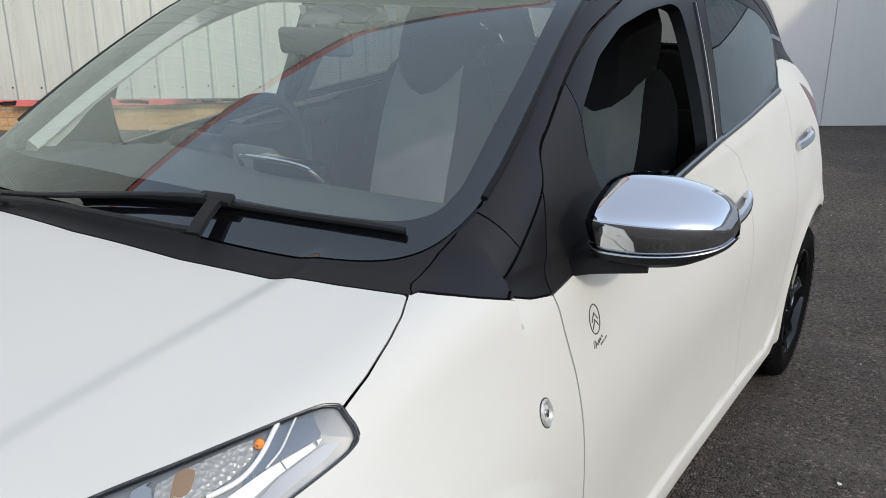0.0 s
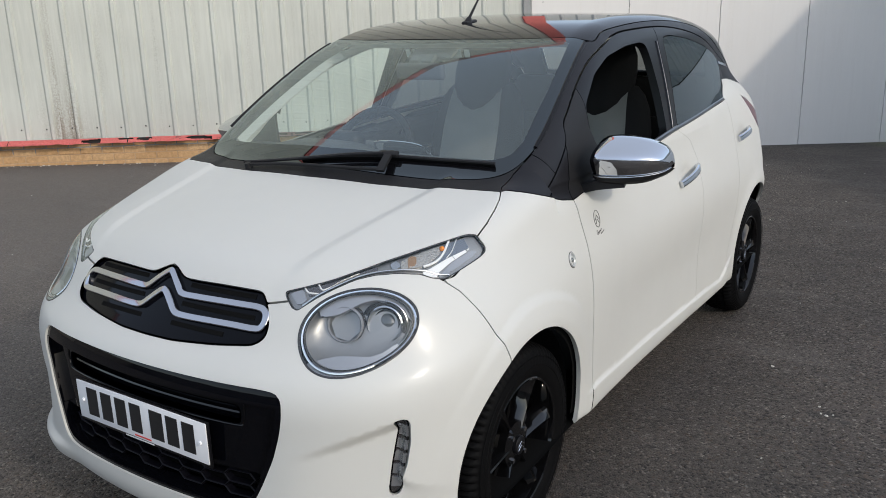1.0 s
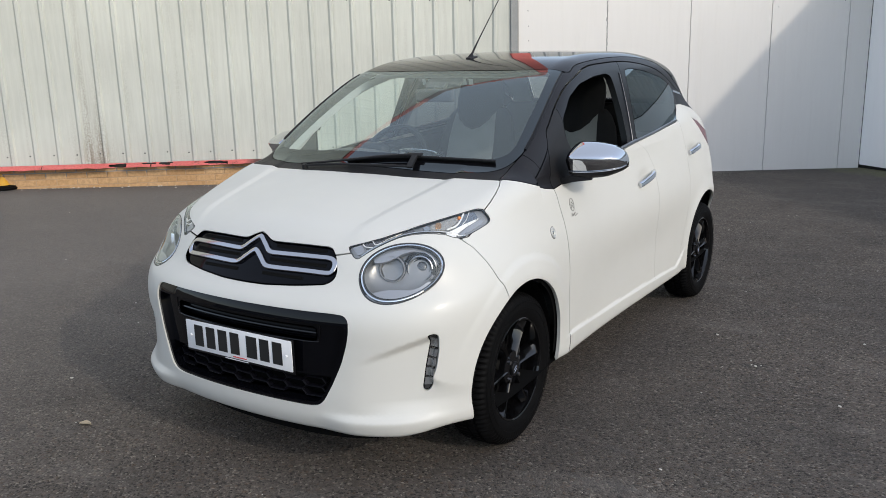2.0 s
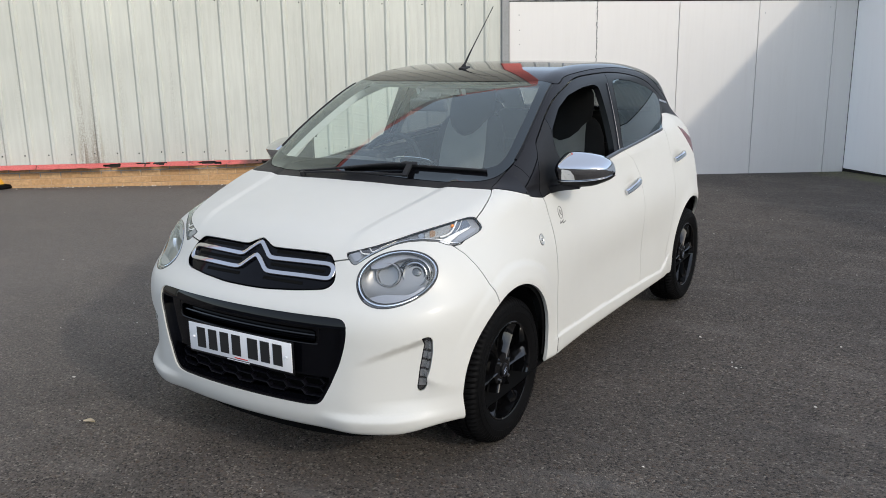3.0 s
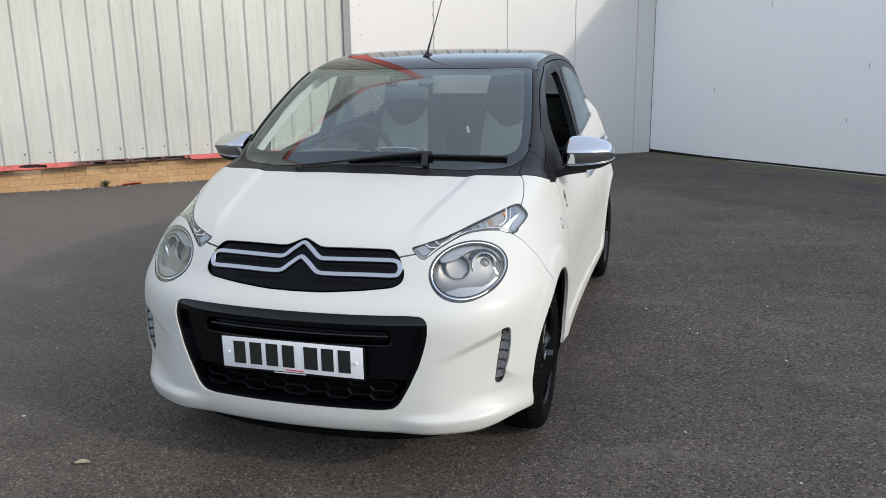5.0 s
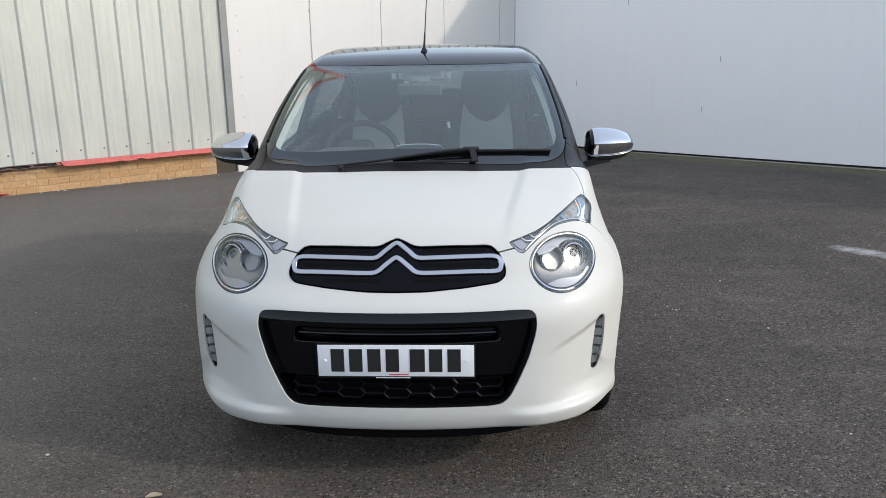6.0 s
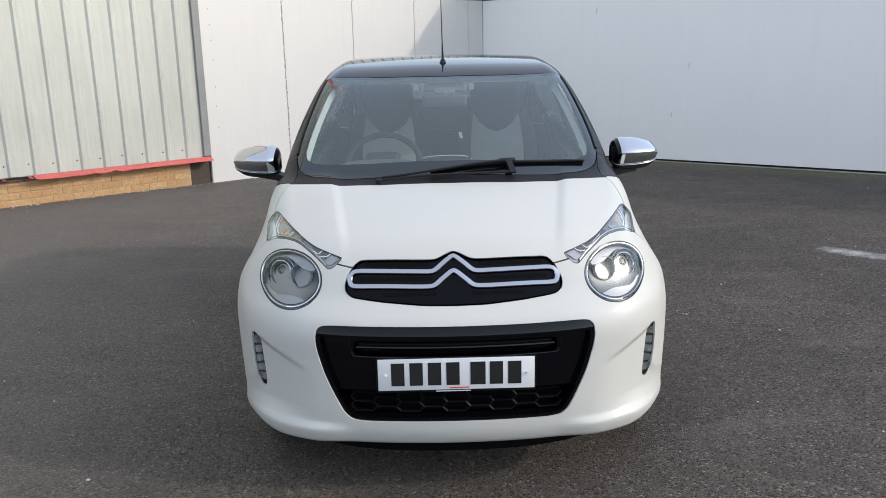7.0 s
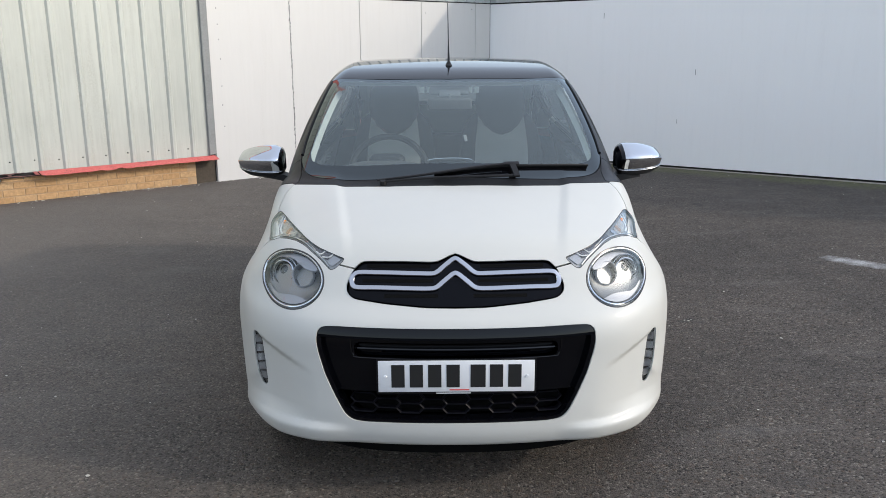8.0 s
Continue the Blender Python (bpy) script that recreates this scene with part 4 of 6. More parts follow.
strip("slot_bar", line, ups, [(-0.005, -0.012), (0.005, -0.012), (0.004, 0.006), (0.0, 0.008), (-0.004, 0.006)], GLOSS_EDGE, intake)
edge, ups = on_front([(abs(x), z) for x, z in [(x, 0.403) for x in np.linspace(-0.41, 0.41, 41)]], 0.030)
edge[:, 0] = np.linspace(-0.41, 0.41, 41)
ups[:20, 0] *= -1
strip("ledge", edge, ups, ROUND(0.004, 0.004), GLOSS_BLACK, intake)
comb_v, comb_f = [], []
W, H = 0.094, 0.033
for col in range(-7, 8):
    for row in range(6):
        cx, cz = col * W * 0.83, 0.404 - row * H - (H / 2 if col % 2 else 0)
        ring = [(cx + W * 0.33, cz + H / 2), (cx + W * 0.5, cz), (cx + W * 0.33, cz - H / 2), (cx - W * 0.33, cz - H / 2)]
        for a, b in zip(ring, ring[1:]):
            q = np.linspace(a, b, 3)
            if within(MOUTH, np.abs(q[:, 0]), q[:, 1]).max() > -0.006 or q[:, 1].max() > 0.402:
                continue
            p, u = on_front(np.c_[np.abs(q[:, 0]), q[:, 1]], 0.036)
            p[:, 0], u[:, 0] = q[:, 0], u[:, 0] * np.where(q[:, 0] < 0, -1, 1)
            v, f = sweep(p, u, [(-0.0030, -0.018), (0.0030, -0.018), (0.0024, 0.001), (0.0, 0.0032), (-0.0024, 0.001)])
            comb_f += [tuple(i + len(comb_v) for i in g) for g in f]
            comb_v += v
tagged(solid("mesh", comb_v, comb_f, principled("mesh_black", (0.004, 0.004, 0.006), 0.34, 0.0, 0.0, 0.09), intake, "black honeycomb mesh", sharp=20), kind="stuff")

# number plate, its characters as plain bars
sign = thing("number_plate", "", "", (0, 0, 0))
sign.parent = car
tagged(sign, "white number plate with black characters")
bm = bmesh.new()
block(bm, (0, -0.6745, 0.4645), (0.520, 0.004, 0.111), None, 0.0018)
part("plate", bm, PLATE_WHITE, sign)
bm = bmesh.new()
block(bm, (0, -0.670, 0.4615), (0.532, 0.006, 0.124), None, 0.002)
part("holder", bm, FRAME_BLACK, sign, "black plate holder")
x = -0.219
for k in range(7):
    bm = bmesh.new()
    block(bm, (x + 0.025, -0.6771, 0.466), (0.044 if k != 4 else 0.050, 0.0014, 0.080))
    part("bar", bm, PRINT, sign, smooth=False)
    x += 0.061 + (0.022 if k == 3 else 0)
bm = bmesh.new()
block(bm, (-0.01, -0.6735, 0.4035), (0.115, 0.0016, 0.0030))
part("print_line", bm, PLATE_WHITE, sign, "small pale print line", smooth=False)
bm = bmesh.new()
block(bm, (0.01, -0.6771, 0.4165), (0.066, 0.0012, 0.0035))
part("print_line", bm, principled("red_print", (0.6, 0.05, 0.04), 0.5), sign, "small red print line", smooth=False)
for x in (-0.236, 0.236):
    bm = bmesh.new()
    rod(bm, (x, -0.674, 0.464), (x, -0.681, 0.464), 0.0062, 0.0045)
    part("screw_cap", bm, PLATE_WHITE, sign)

# wheels
def make_wheel():
    w = new("wheel")
    def groove(i, j):
        return -0.008 if 4 <= j <= 8 and i % 3 == 0 or 15 <= j <= 19 and i % 3 == 2 or 11 <= j <= 12 and i % 3 == 1 else 0.0
    prof = [(0.192, 0.074), (0.205, 0.082), (0.228, 0.0865), (0.250, 0.085), (0.266, 0.080), (0.2745, 0.072), (0.2795, 0.062), (0.2825, 0.052),
            (0.2840, 0.040), (0.2780, 0.0385), (0.2780, 0.031), (0.2852, 0.0295), (0.2855, 0.006), (0.2785, 0.0045), (0.2785, -0.0045), (0.2855, -0.006),
            (0.2850, -0.040), (0.2830, -0.055), (0.2790, -0.066), (0.268, -0.078), (0.245, -0.086), (0.215, -0.084), (0.192, -0.074)]
    prof = [(0.192 + (r - 0.192) * 1.055, x) for r, x in prof]
    v, f = lathe(prof, 240, groove)
    solid("tyre", v, f, RUBBER, w, "black road tyre", sharp=40)
    for r, dr in ((0.2335, 0.0012), (0.2575, 0.0010)):
        v, f = lathe([(r - dr, 0.0862), (r, 0.0876), (r + dr, 0.0860)], 96)
        solid("sidewall_rib", v, f, RUBBER, w)
    v, f = lathe([(0.196, 0.070), (0.1965, 0.0765), (0.193, 0.0785), (0.188, 0.076), (0.185, 0.066), (0.180, 0.03), (0.172, -0.02), (0.172, -0.06), (0.190, -0.07)], 96)
    solid("rim", v, f, WHEEL_BLACK, w, "gloss black alloy rim", sharp=40)
    v, f = lathe([(0.003, 0.0), (0.125, 0.0), (0.125, -0.02), (0.003, -0.02)], 48)
    solid("brake_disc", v, f, DARK_METAL, w, "dull steel brake disc", sharp=30)
    bm = bmesh.new()
    block(bm, (0.004, 0.085, 0.06), (0.05, 0.06, 0.09), None, 0.01)
    part("caliper", bm, DARK_METAL, w)
    for k in range(6):
        a = radians(63 + 60 * k)
        rows = []
        for r, half_w, out, edge in ((0.030, 0.018, 0.058, 0.040), (0.060, 0.0135, 0.058, 0.030), (0.100, 0.0140, 0.060, 0.028), (0.140, 0.0175, 0.063, 0.032), (0.170, 0.024, 0.066, 0.044), (0.190, 0.036, 0.068, 0.058)):
            rows.append([(0.012, r, -half_w), (edge, r, -half_w), (out - 0.003, r, -half_w * 0.42), (out, r, -half_w * 0.16), (out - 0.006, r, half_w * 0.2), (edge, r, half_w), (0.012, r, half_w)])
        v = [(x, r * math.cos(a) - t * math.sin(a), r * math.sin(a) + t * math.cos(a)) for row in rows for x, r, t in row]
        f = [(i * 7 + j, i * 7 + j + 1, i * 7 + j + 8, i * 7 + j + 7) for i in range(5) for j in range(6)] + [tuple(range(7))[::-1], tuple(35 + j for j in range(7))]
        solid("spoke", v, f, WHEEL_BLACK, w, sharp=25)
    v, f = lathe([(0.001, 0.058), (0.045, 0.058), (0.066, 0.052), (0.070, 0.03), (0.060, 0.01)], 48)
    solid("hub", v, f, WHEEL_BLACK, w, sharp=30)
    v, f = lathe([(0.001, 0.0675), (0.024, 0.0670), (0.0275, 0.0645), (0.028, 0.056)], 40)
    solid("centre_cap", v, f, FRAME_BLACK, w, "black centre cap", sharp=30)
    for dz in (-0.006, 0.006):
        v, f = sweep([(0.0682, -0.015, dz - 0.006), (0.0690, 0.0, dz + 0.006), (0.0682, 0.015, dz - 0.006)], [(1, 0, 0)] * 3, ROUND(0.0022, 0.0014))
        solid("cap_chevron", v, f, CHROME, w, "small chrome chevron")
    for k in range(4):
        a = radians(45 + 90 * k)
        bm = bmesh.new()
        rod(bm, (0.045, 0.048 * math.cos(a), 0.048 * math.sin(a)), (0.064, 0.048 * math.cos(a), 0.048 * math.sin(a)), 0.0085, 0.0075, 6)
        part("wheel_bolt", bm, SATIN_METAL, w, "steel wheel bolt", sharp=30)
    return w


wheel = make_wheel()
tagged(wheel, "black six-spoke alloy wheel with road tyre")
wheel.parent = car
wheel.matrix_basis = pose(0.694, -0.012, 0.289, 0, 0, 0.6)
for x, y, turn in ((0.712, 2.318, 0), (-0.676, -0.012, 180.6), (-0.712, 2.318, 180)):
    copy_thing(wheel, pose(x, y, 0.289 if y < 1 else 0.251, 20 if turn else 0, 0, turn))

# door mirrors
def make_mirror(s):
    m = new("door_mirror")
    m.parent = car
    tagged(m, "door mirror with chrome cap and black lower shell")
    keys = [(0.748, 0.510, 0.628, 1.040, 1.000, 0.956, 0.945), (0.756, 0.486, 0.632, 1.060, 1.004, 0.952, 0.935), (0.775, 0.475, 0.636, 1.070, 1.006, 0.950, 0.928), (0.80, 0.471, 0.640, 1.074, 1.007, 0.950, 0.925),
            (0.85, 0.480, 0.648, 1.071, 1.007, 0.951, 0.925), (0.90, 0.500, 0.655, 1.061, 1.006, 0.955, 0.931), (0.935, 0.528, 0.658, 1.047, 1.004, 0.960, 0.944), (0.953, 0.556, 0.656, 1.030, 1.000, 0.965, 0.954), (0.961, 0.590, 0.650, 1.010, 0.992, 0.971, 0.965)]
    ahead = 0.062 if s > 0 else 0.012
    near, lift = (0.002, 0.024) if s > 0 else (0.015, 0.016)
    keys = [(x + near, f - ahead, r - ahead, q[0] + lift - 0.009, *(z + lift for z in q[1:])) for x, f, r, *q in keys]
    st = smooth_path(keys, 34)

    def shell(name, rows, mat, label="", first=0, cap=True):
        """rows: for one station, points (y, z) of a section."""
        v, w = [], None
        for q in st[first:]:
            pts_ = rows(*q[1:])
            w = len(pts_)
            v += [(q[0], y, z) for y, z in pts_]
        k = len(v) // w
        f = [(i * w + j, i * w + j + 1, (i + 1) * w + j + 1, (i + 1) * w + j) for i in range(k - 1) for j in range(w - 1)]
        if cap:
            f += [tuple(range(w))[::-1], tuple((k - 1) * w + j for j in range(w))]
        return solid(name, mirrored(v, s), flipped(f, -s), mat, m, label, sharp=38)

    def upper(F, R, T, C, S, B):
        ty = F + (R - F) * 0.62
        arc = [(ty + (F + 0.004 - ty) * math.sin(a), C + (T - C) * (math.cos(a) ** 0.9 * 0.5 + 0.5 * (1 - math.sin(a)))) for a in np.linspace(0, 1.5, 12)]
        return [(R, T - 0.016), (R - 0.012, T - 0.004)] + arc + [(F + 0.001, C + 0.001), (F, C - 0.006), (F + 0.012, (C + S) / 2), (F + 0.027, S + 0.004)]

    first = int(np.argmax(st[:, 0] > 0.773))
    shell("chrome_cap", upper, CHROME, "chrome upper cap with a creased edge", first)
    inset = lambda *q: [(y + 0.003, z - 0.002 if z > 1.0 else z) for y, z in upper(*q)]
    keep, st = st, st[: first + 2]
    shell("inner_end", inset, GLOSS_BLACK, "gloss black inner end")
    st = keep
    shell("lower_shell", lambda F, R, T, C, S, B: [(F + 0.028, S - 0.001), (F + 0.031, (S + B) / 2), (F + 0.044, B + 0.004), (F + 0.064, B), (R - 0.02, B + 0.004), (R, S)], PLASTIC, "matt black lower shell")
    shell("housing", lambda F, R, T, C, S, B: [(R - 0.002, S), (R - 0.002, T - 0.016)], FRAME_BLACK, "", 0, False)
    line = [(q[0], q[1] + 0.025, q[5] + 0.001) for q in st]
    strip("silver_line", line, [(0.2, -1, 0)] * len(line), ROUND(0.0022, 0.0026), SATIN_METAL, m, s, label="thin silver line")
    glass_v = [(0.768, 0.641, 0.968), (0.93, 0.662, 0.982), (0.93, 0.662, 1.015), (0.89, 0.657, 1.040), (0.80, 0.644, 1.058), (0.768, 0.641, 1.05)]
    glass_v = [(x + near, y - ahead, z + lift) for x, y, z in glass_v]
    back_v = [(x, y - 0.012, z) for x, y, z in glass_v]
    solid("mirror_glass", mirrored(glass_v + back_v, s), flipped([tuple(range(6))], -s) + [(i, (i + 1) % 6, 6 + (i + 1) % 6, 6 + i) for i in range(6)], CHROME, m, "mirror glass", smooth=False)
    arm = smooth_path([(x, y - ahead, z) for x, y, z in ((0.690, 0.562, 0.912), (0.735, 0.557, 0.932), (0.785, 0.557, 0.948), (0.84, 0.572, 0.956))], 14)
    strip("arm", arm, [(0, 0, 1)] * 14, [(-0.046, -0.006), (-0.030, -0.014), (0.046, -0.014), (0.046, 0.014), (-0.040, 0.014), (-0.048, 0.006)], PLASTIC, m, s, label="black plastic mirror arm")


make_mirror(1)
make_mirror(-1)

# door handles, trims, repeater, badge
def handle(a, b, s, owner_label):
    (y0, z0), (y1, z1) = a, b
    ys = np.linspace(0, 1, 20)
    line, ups = on_side([(y0 + (y1 - y0) * t, z0 + (z1 - z0) * t) for t in ys])
    lift = 0.022 * np.sin(np.pi * np.clip(ys, 0.02, 0.98)) ** 0.7 + 0.006
    out = ups[[0, -1]].mean(0)
    line = line[0] + (line[-1] - line[0]) * ys[:, None] + out * lift[:, None]
    ups = np.tile(out, (20, 1))
    h = strip("door_handle", line, ups, [(-0.0135, -0.005), (-0.0145, 0.001), (-0.010, 0.007), (0.0, 0.0095), (0.010, 0.007), (0.0145, 0.001), (0.0135, -0.005), (0, -0.007)], CHROME, car, s, label=owner_label)
    base, up = on_side([(y1 - 0.012, z1 - 0.002)])
    bm = bmesh.new()
    p = Vector(base[0])
    rod(bm, p - Vector(up[0]) * 0.01, p + Vector(up[0]) * 0.016, 0.013, 0.011)
    bmesh.ops.scale(bm, vec=(s, 1, 1), verts=bm.verts[:])
    part("handle_post", bm, CHROME, h)


for s in (1, -1):
    handle((1.262, 0.796), (1.490, 0.832), s, "chrome door handle")
    handle((2.080, 0.862), (2.285, 0.886), s, "chrome door handle")
    ys = np.linspace(0.62, 1.345, 40)
    low_edge = np.array(UPPER)[4:10]
    line, ups = on_side([(y, np.interp(y, *low_edge.T) + 0.008) for y in ys])
    strip("belt_trim", line, ups, [(-0.009, -0.006), (-0.009, 0.004), (-0.004, 0.0075), (0.006, 0.0055), (0.009, 0.002), (0.009, -0.006)], TRIM_METAL, car, s, label="grey metal trim below the window")
    ys = np.linspace(1.35, 2.045, 40)
    line, ups = on_side([(y, np.interp(y, *low_edge.T) + 0.006) for y in ys])
    strip("belt_trim", line, ups, [(-0.007, -0.006), (-0.007, 0.003), (-0.003, 0.0055), (0.005, 0.0045), (0.007, 0.002), (0.007, -0.006)], TRIM_METAL, car, s, label="grey metal trim below the window")
    line, ups = on_side([(y, np.interp(y, [2.215, 2.40], [1.199, 1.172])) for y in np.linspace(2.215, 2.40, 12)])
    strip("corner_trim", line, ups, [(-0.007, -0.004), (-0.007, 0.003), (0.007, 0.003), (0.007, -0.004)], CHROME, car, s, label="short chrome corner trim")
    line, ups = on_side([(np.interp(z, [1.0, 1.34], [1.285, 1.392]), z) for z in np.linspace(1.008, 1.33, 24)])
    strip("pillar_strip", line, ups, ROUND(0.005, 0.004), GLOSS_BLACK, car, s, label="gloss black pillar strip")
    # thin metal rod drawn in place of the highlight on the gloss strip
    strip("pillar_glint", line + np.array((0.0, 0.011, 0.0)), ups, ROUND(0.0016, 0.003), TRIM_METAL, car, s, label="thin metal line standing for the highlight on the pillar")
    p, u = on_side([(0.262, 0.761)])
    m = Matrix.Translation(p[0]) @ Vector(u[0]).to_track_quat("X", "Z").to_matrix().to_4x4()
    turned = lambda name, mat, prof, owner, label="": solid(name, mirrored([m @ Vector((a, b * 0.84, c * 1.05)) for a, b, c in lathe(prof, 32)[0]], s), flipped(lathe(prof, 32)[1], s), mat, owner, label)
    rep = turned("repeater", principled("repeater_silver", (0.46, 0.46, 0.45), 0.35, 0.35), [(0.0215, -0.004), (0.0215, 0.002), (0.0190, 0.0045), (0.0155, 0.003), (0.010, -0.002), (0.001, -0.003)], car, "clear round side repeater in chrome ring")
    turned("repeater_seal", LAMP_EDGE, [(0.0232, -0.004), (0.0232, 0.0008), (0.0212, 0.0010)], rep)
    turned("repeater_lens", LENS, [(0.017, 0.003), (0.0145, 0.006), (0.010, 0.008), (0.001, 0.009)], rep).visible_shadow = False
    turned("repeater_bulb", SATIN_METAL, [(0.007, -0.001), (0.006, 0.003), (0.001, 0.004)], rep)
    # emblem and script on the door, script as plain bars
    line, ups = on_side(oval(0.484, 0.833, 0.0205, 0.0255, 0, 40), -0.0006)
    badge = strip("badge", line, ups, ROUND(0.0013, 0.0008), GREY_PRINT, car, s, True, "small grey oval emblem with script below")
    for dz in (-0.004, 0.008):
        line, ups = on_side([(0.472, 0.823 + dz), (0.484, 0.836 + dz), (0.496, 0.823 + dz)], -0.0006)
        strip("chevron", line, ups, ROUND(0.0016, 0.0008), GREY_PRINT, badge, s)
    script = smooth_path([(0.462, 0.788), (0.466, 0.799), (0.472, 0.797), (0.469, 0.786), (0.476, 0.794), (0.479, 0.788), (0.484, 0.796), (0.486, 0.790), (0.491, 0.797), (0.493, 0.792), (0.499, 0.799), (0.503, 0.795)], 60)
    line, ups = on_side(script, -0.0004)
    strip("script", line, ups, ROUND(0.0009, 0.0006), GREY_PRINT, badge, s, label="thin grey script")
    if s > 0:
        words = bpy.data.curves.new("words", "FONT")
        words.body, words.size, words.extrude = "SINCE 1919", 0.0062, 0.0002
        me = bpy.data.meshes.new_from_object(bpy.data.objects.new("words", words))
        p, u = on_side([(0.490, 0.7835)], -0.001)
        run = (Vector((0, 1, 0.2)) - Vector(u[0]) * Vector((0, 1, 0.2)).dot(Vector(u[0]))).normalized()
        out = Vector(u[0])
        m = Matrix((run, out.cross(run), out)).transposed().to_4x4()
        m.translation = p[0]
        me.transform(m)
        link("lettering", me, GREY_PRINT, badge, "small grey lettering", False)

# wiper, aerial
wiper = new("wiper")
wiper.parent = car
tagged(wiper, "single black windscreen wiper")
line, ups = on_top(smooth_path([(-0.072, 0.080), (0.085, 0.103), (0.235, 0.128), (0.40, 0.158), (0.565, 0.200)], 40))
v, f = sweep(line + ups * 0.013, ups, [(-0.0055, -0.003), (-0.004, 0.002), (0.0, 0.004), (0.004, 0.002), (0.0055, -0.003)])
solid("blade", v, f, PLASTIC, wiper, "black wiper blade")
v, f = sweep(line + ups * 0.006, ups, [(-0.002, -0.006), (0.002, -0.006), (0.003, 0.006), (-0.003, 0.006)])
solid("rubber", v, f, RUBBER, wiper)
line, ups = on_top(smooth_path([(-0.262, 0.040), (-0.13, 0.046), (0.05, 0.050), (0.19, 0.060), (0.256, 0.068)], 30))
v, f = sweep(line + ups * np.linspace(0.014, 0.024, 30)[:, None], ups, [(-0.006, -0.004), (-0.0045, 0.002), (0.0, 0.0035), (0.0045, 0.002), (0.006, -0.004)])
solid("arm", v, f, PLASTIC, wiper, "black wiper arm")
line, ups = on_top(smooth_path([(-0.300, 0.052), (-0.15, 0.062), (0.0, 0.082), (0.12, 0.104), (0.225, 0.124)], 30))
v, f = sweep(line + ups * np.linspace(0.016, 0.026, 30)[:, None], ups, [(-0.006, -0.003), (-0.0045, 0.002), (0.0, 0.0035), (0.0045, 0.002), (0.006, -0.003)])
solid("upper_arm", v, f, PLASTIC, wiper, "slim upper rail of the wiper arm")
line, ups = on_top([(0.258, 0.060), (0.252, 0.090), (0.244, 0.126)])
v, f = sweep(line + ups * np.array([0.022, 0.026, 0.022])[:, None], ups, [(-0.013, -0.005), (-0.012, 0.004), (0.012, 0.004), (0.013, -0.005)])
solid("elbow", v, f, PLASTIC, wiper)
p, u = on_top([(0.240, 0.130)])
bm = bmesh.new()
block(bm, Vector(p[0]) + Vector(u[0]) * 0.020, (0.066, 0.022, 0.012), Matrix.Rotation(radians(9), 4, "Z") @ Matrix.Rotation(radians(28), 4, "X"), 0.004)
part("clip", bm, PLASTIC, wiper)
p, u = on_top([(-0.275, 0.040)])
bm = bmesh.new()
rod(bm, Vector(p[0]), Vector(p[0]) + Vector(u[0]) * 0.018, 0.014, 0.011)
part("pivot", bm, PLASTIC, wiper)

aerial = new("aerial")
aerial.parent = car
tagged(aerial, "thin black roof aerial leaning back")
bm = bmesh.new()
rod(bm, (0, 0.972, 1.412), (0, 0.985, 1.437), 0.020, 0.009)
block(bm, (0, 0.985, 1.421), (0.030, 0.075, 0.014), Matrix.Rotation(radians(6), 4, "X"), 0.006)
part("foot", bm, PLASTIC, aerial)
bm = bmesh.new()
rod(bm, (0, 0.980, 1.432), (0, 1.060, 1.512), 0.0062, 0.0036, 12)
rod(bm, (0, 1.060, 1.512), (0, 1.290, 1.729), 0.0030, 0.0022, 10)
part("whip", bm, PLASTIC, aerial)
# ---- cabin ----
GREY_CLOTH = speckled("grey_cloth", (0.24, 0.245, 0.235), 0.9, 260.0, 0.18, 0.3)
DARK_CLOTH = speckled("dark_cloth", (0.010, 0.010, 0.011), 0.9, 260.0, 0.3, 0.3)
TRIM_DARK = speckled("dark_trim", (0.085, 0.09, 0.092), 0.55, 500.0, 0.2, 0.2)
TRIM_PALE = speckled("pale_headlining", (0.42, 0.44, 0.42), 0.9, 300.0, 0.06, 0.1)

panel("headlining", roof, TRIM_PALE, car, label="pale grey headlining", depth=0.035, rim=0.0)
for s in (1, -1):
    panel("pillar_lining", pillar, TRIM_PALE, car, s, "pale pillar lining", depth=0.040, rim=0.03)
    panel("door_card", clip(front_door, 0.45 - front_door[0][:, 2]), TRIM_DARK, car, s, "dark door lining", depth=0.065, rim=-0.05)
    panel("door_card", clip(rear_door, 0.45 - rear_door[0][:, 2]), TRIM_DARK, car, s, "dark door lining", depth=0.065, rim=-0.05)
    panel("pillar_lining", clip(rear_frame, -np.ones(len(rear_frame[0]))), TRIM_DARK, car, s, depth=0.03, rim=0.0)
driver_pane = panel("window_pane", opening, CLEAR_PANE, car, -1, "clear driver's window glass", rim=0.004)
driver_pane.visible_shadow = False

# dashboard, drawn across the car
profile = [(0.10, 0.985), (0.20, 0.992), (0.32, 1.000), (0.44, 0.995), (0.52, 0.978), (0.575, 0.945), (0.585, 0.90), (0.56, 0.80), (0.55, 0.62), (0.40, 0.50), (0.10, 0.50)]
verts, faces, k = [], [], len(profile)
xs = np.linspace(-0.66, 0.66, 45)
for x in xs:
    hump = 0.030 * math.exp(-(((x + 0.29) / 0.17) ** 4))
    for y, z in profile:
        verts.append((x, y + 0.15 * x * x * (1 if y < 0.3 else 0.4), z + (hump if 0.3 < y < 0.56 else 0)))
for i in range(len(xs) - 1):
    faces += [(i * k + j, i * k + j + 1, (i + 1) * k + j + 1, (i + 1) * k + j) for j in range(k - 1)]
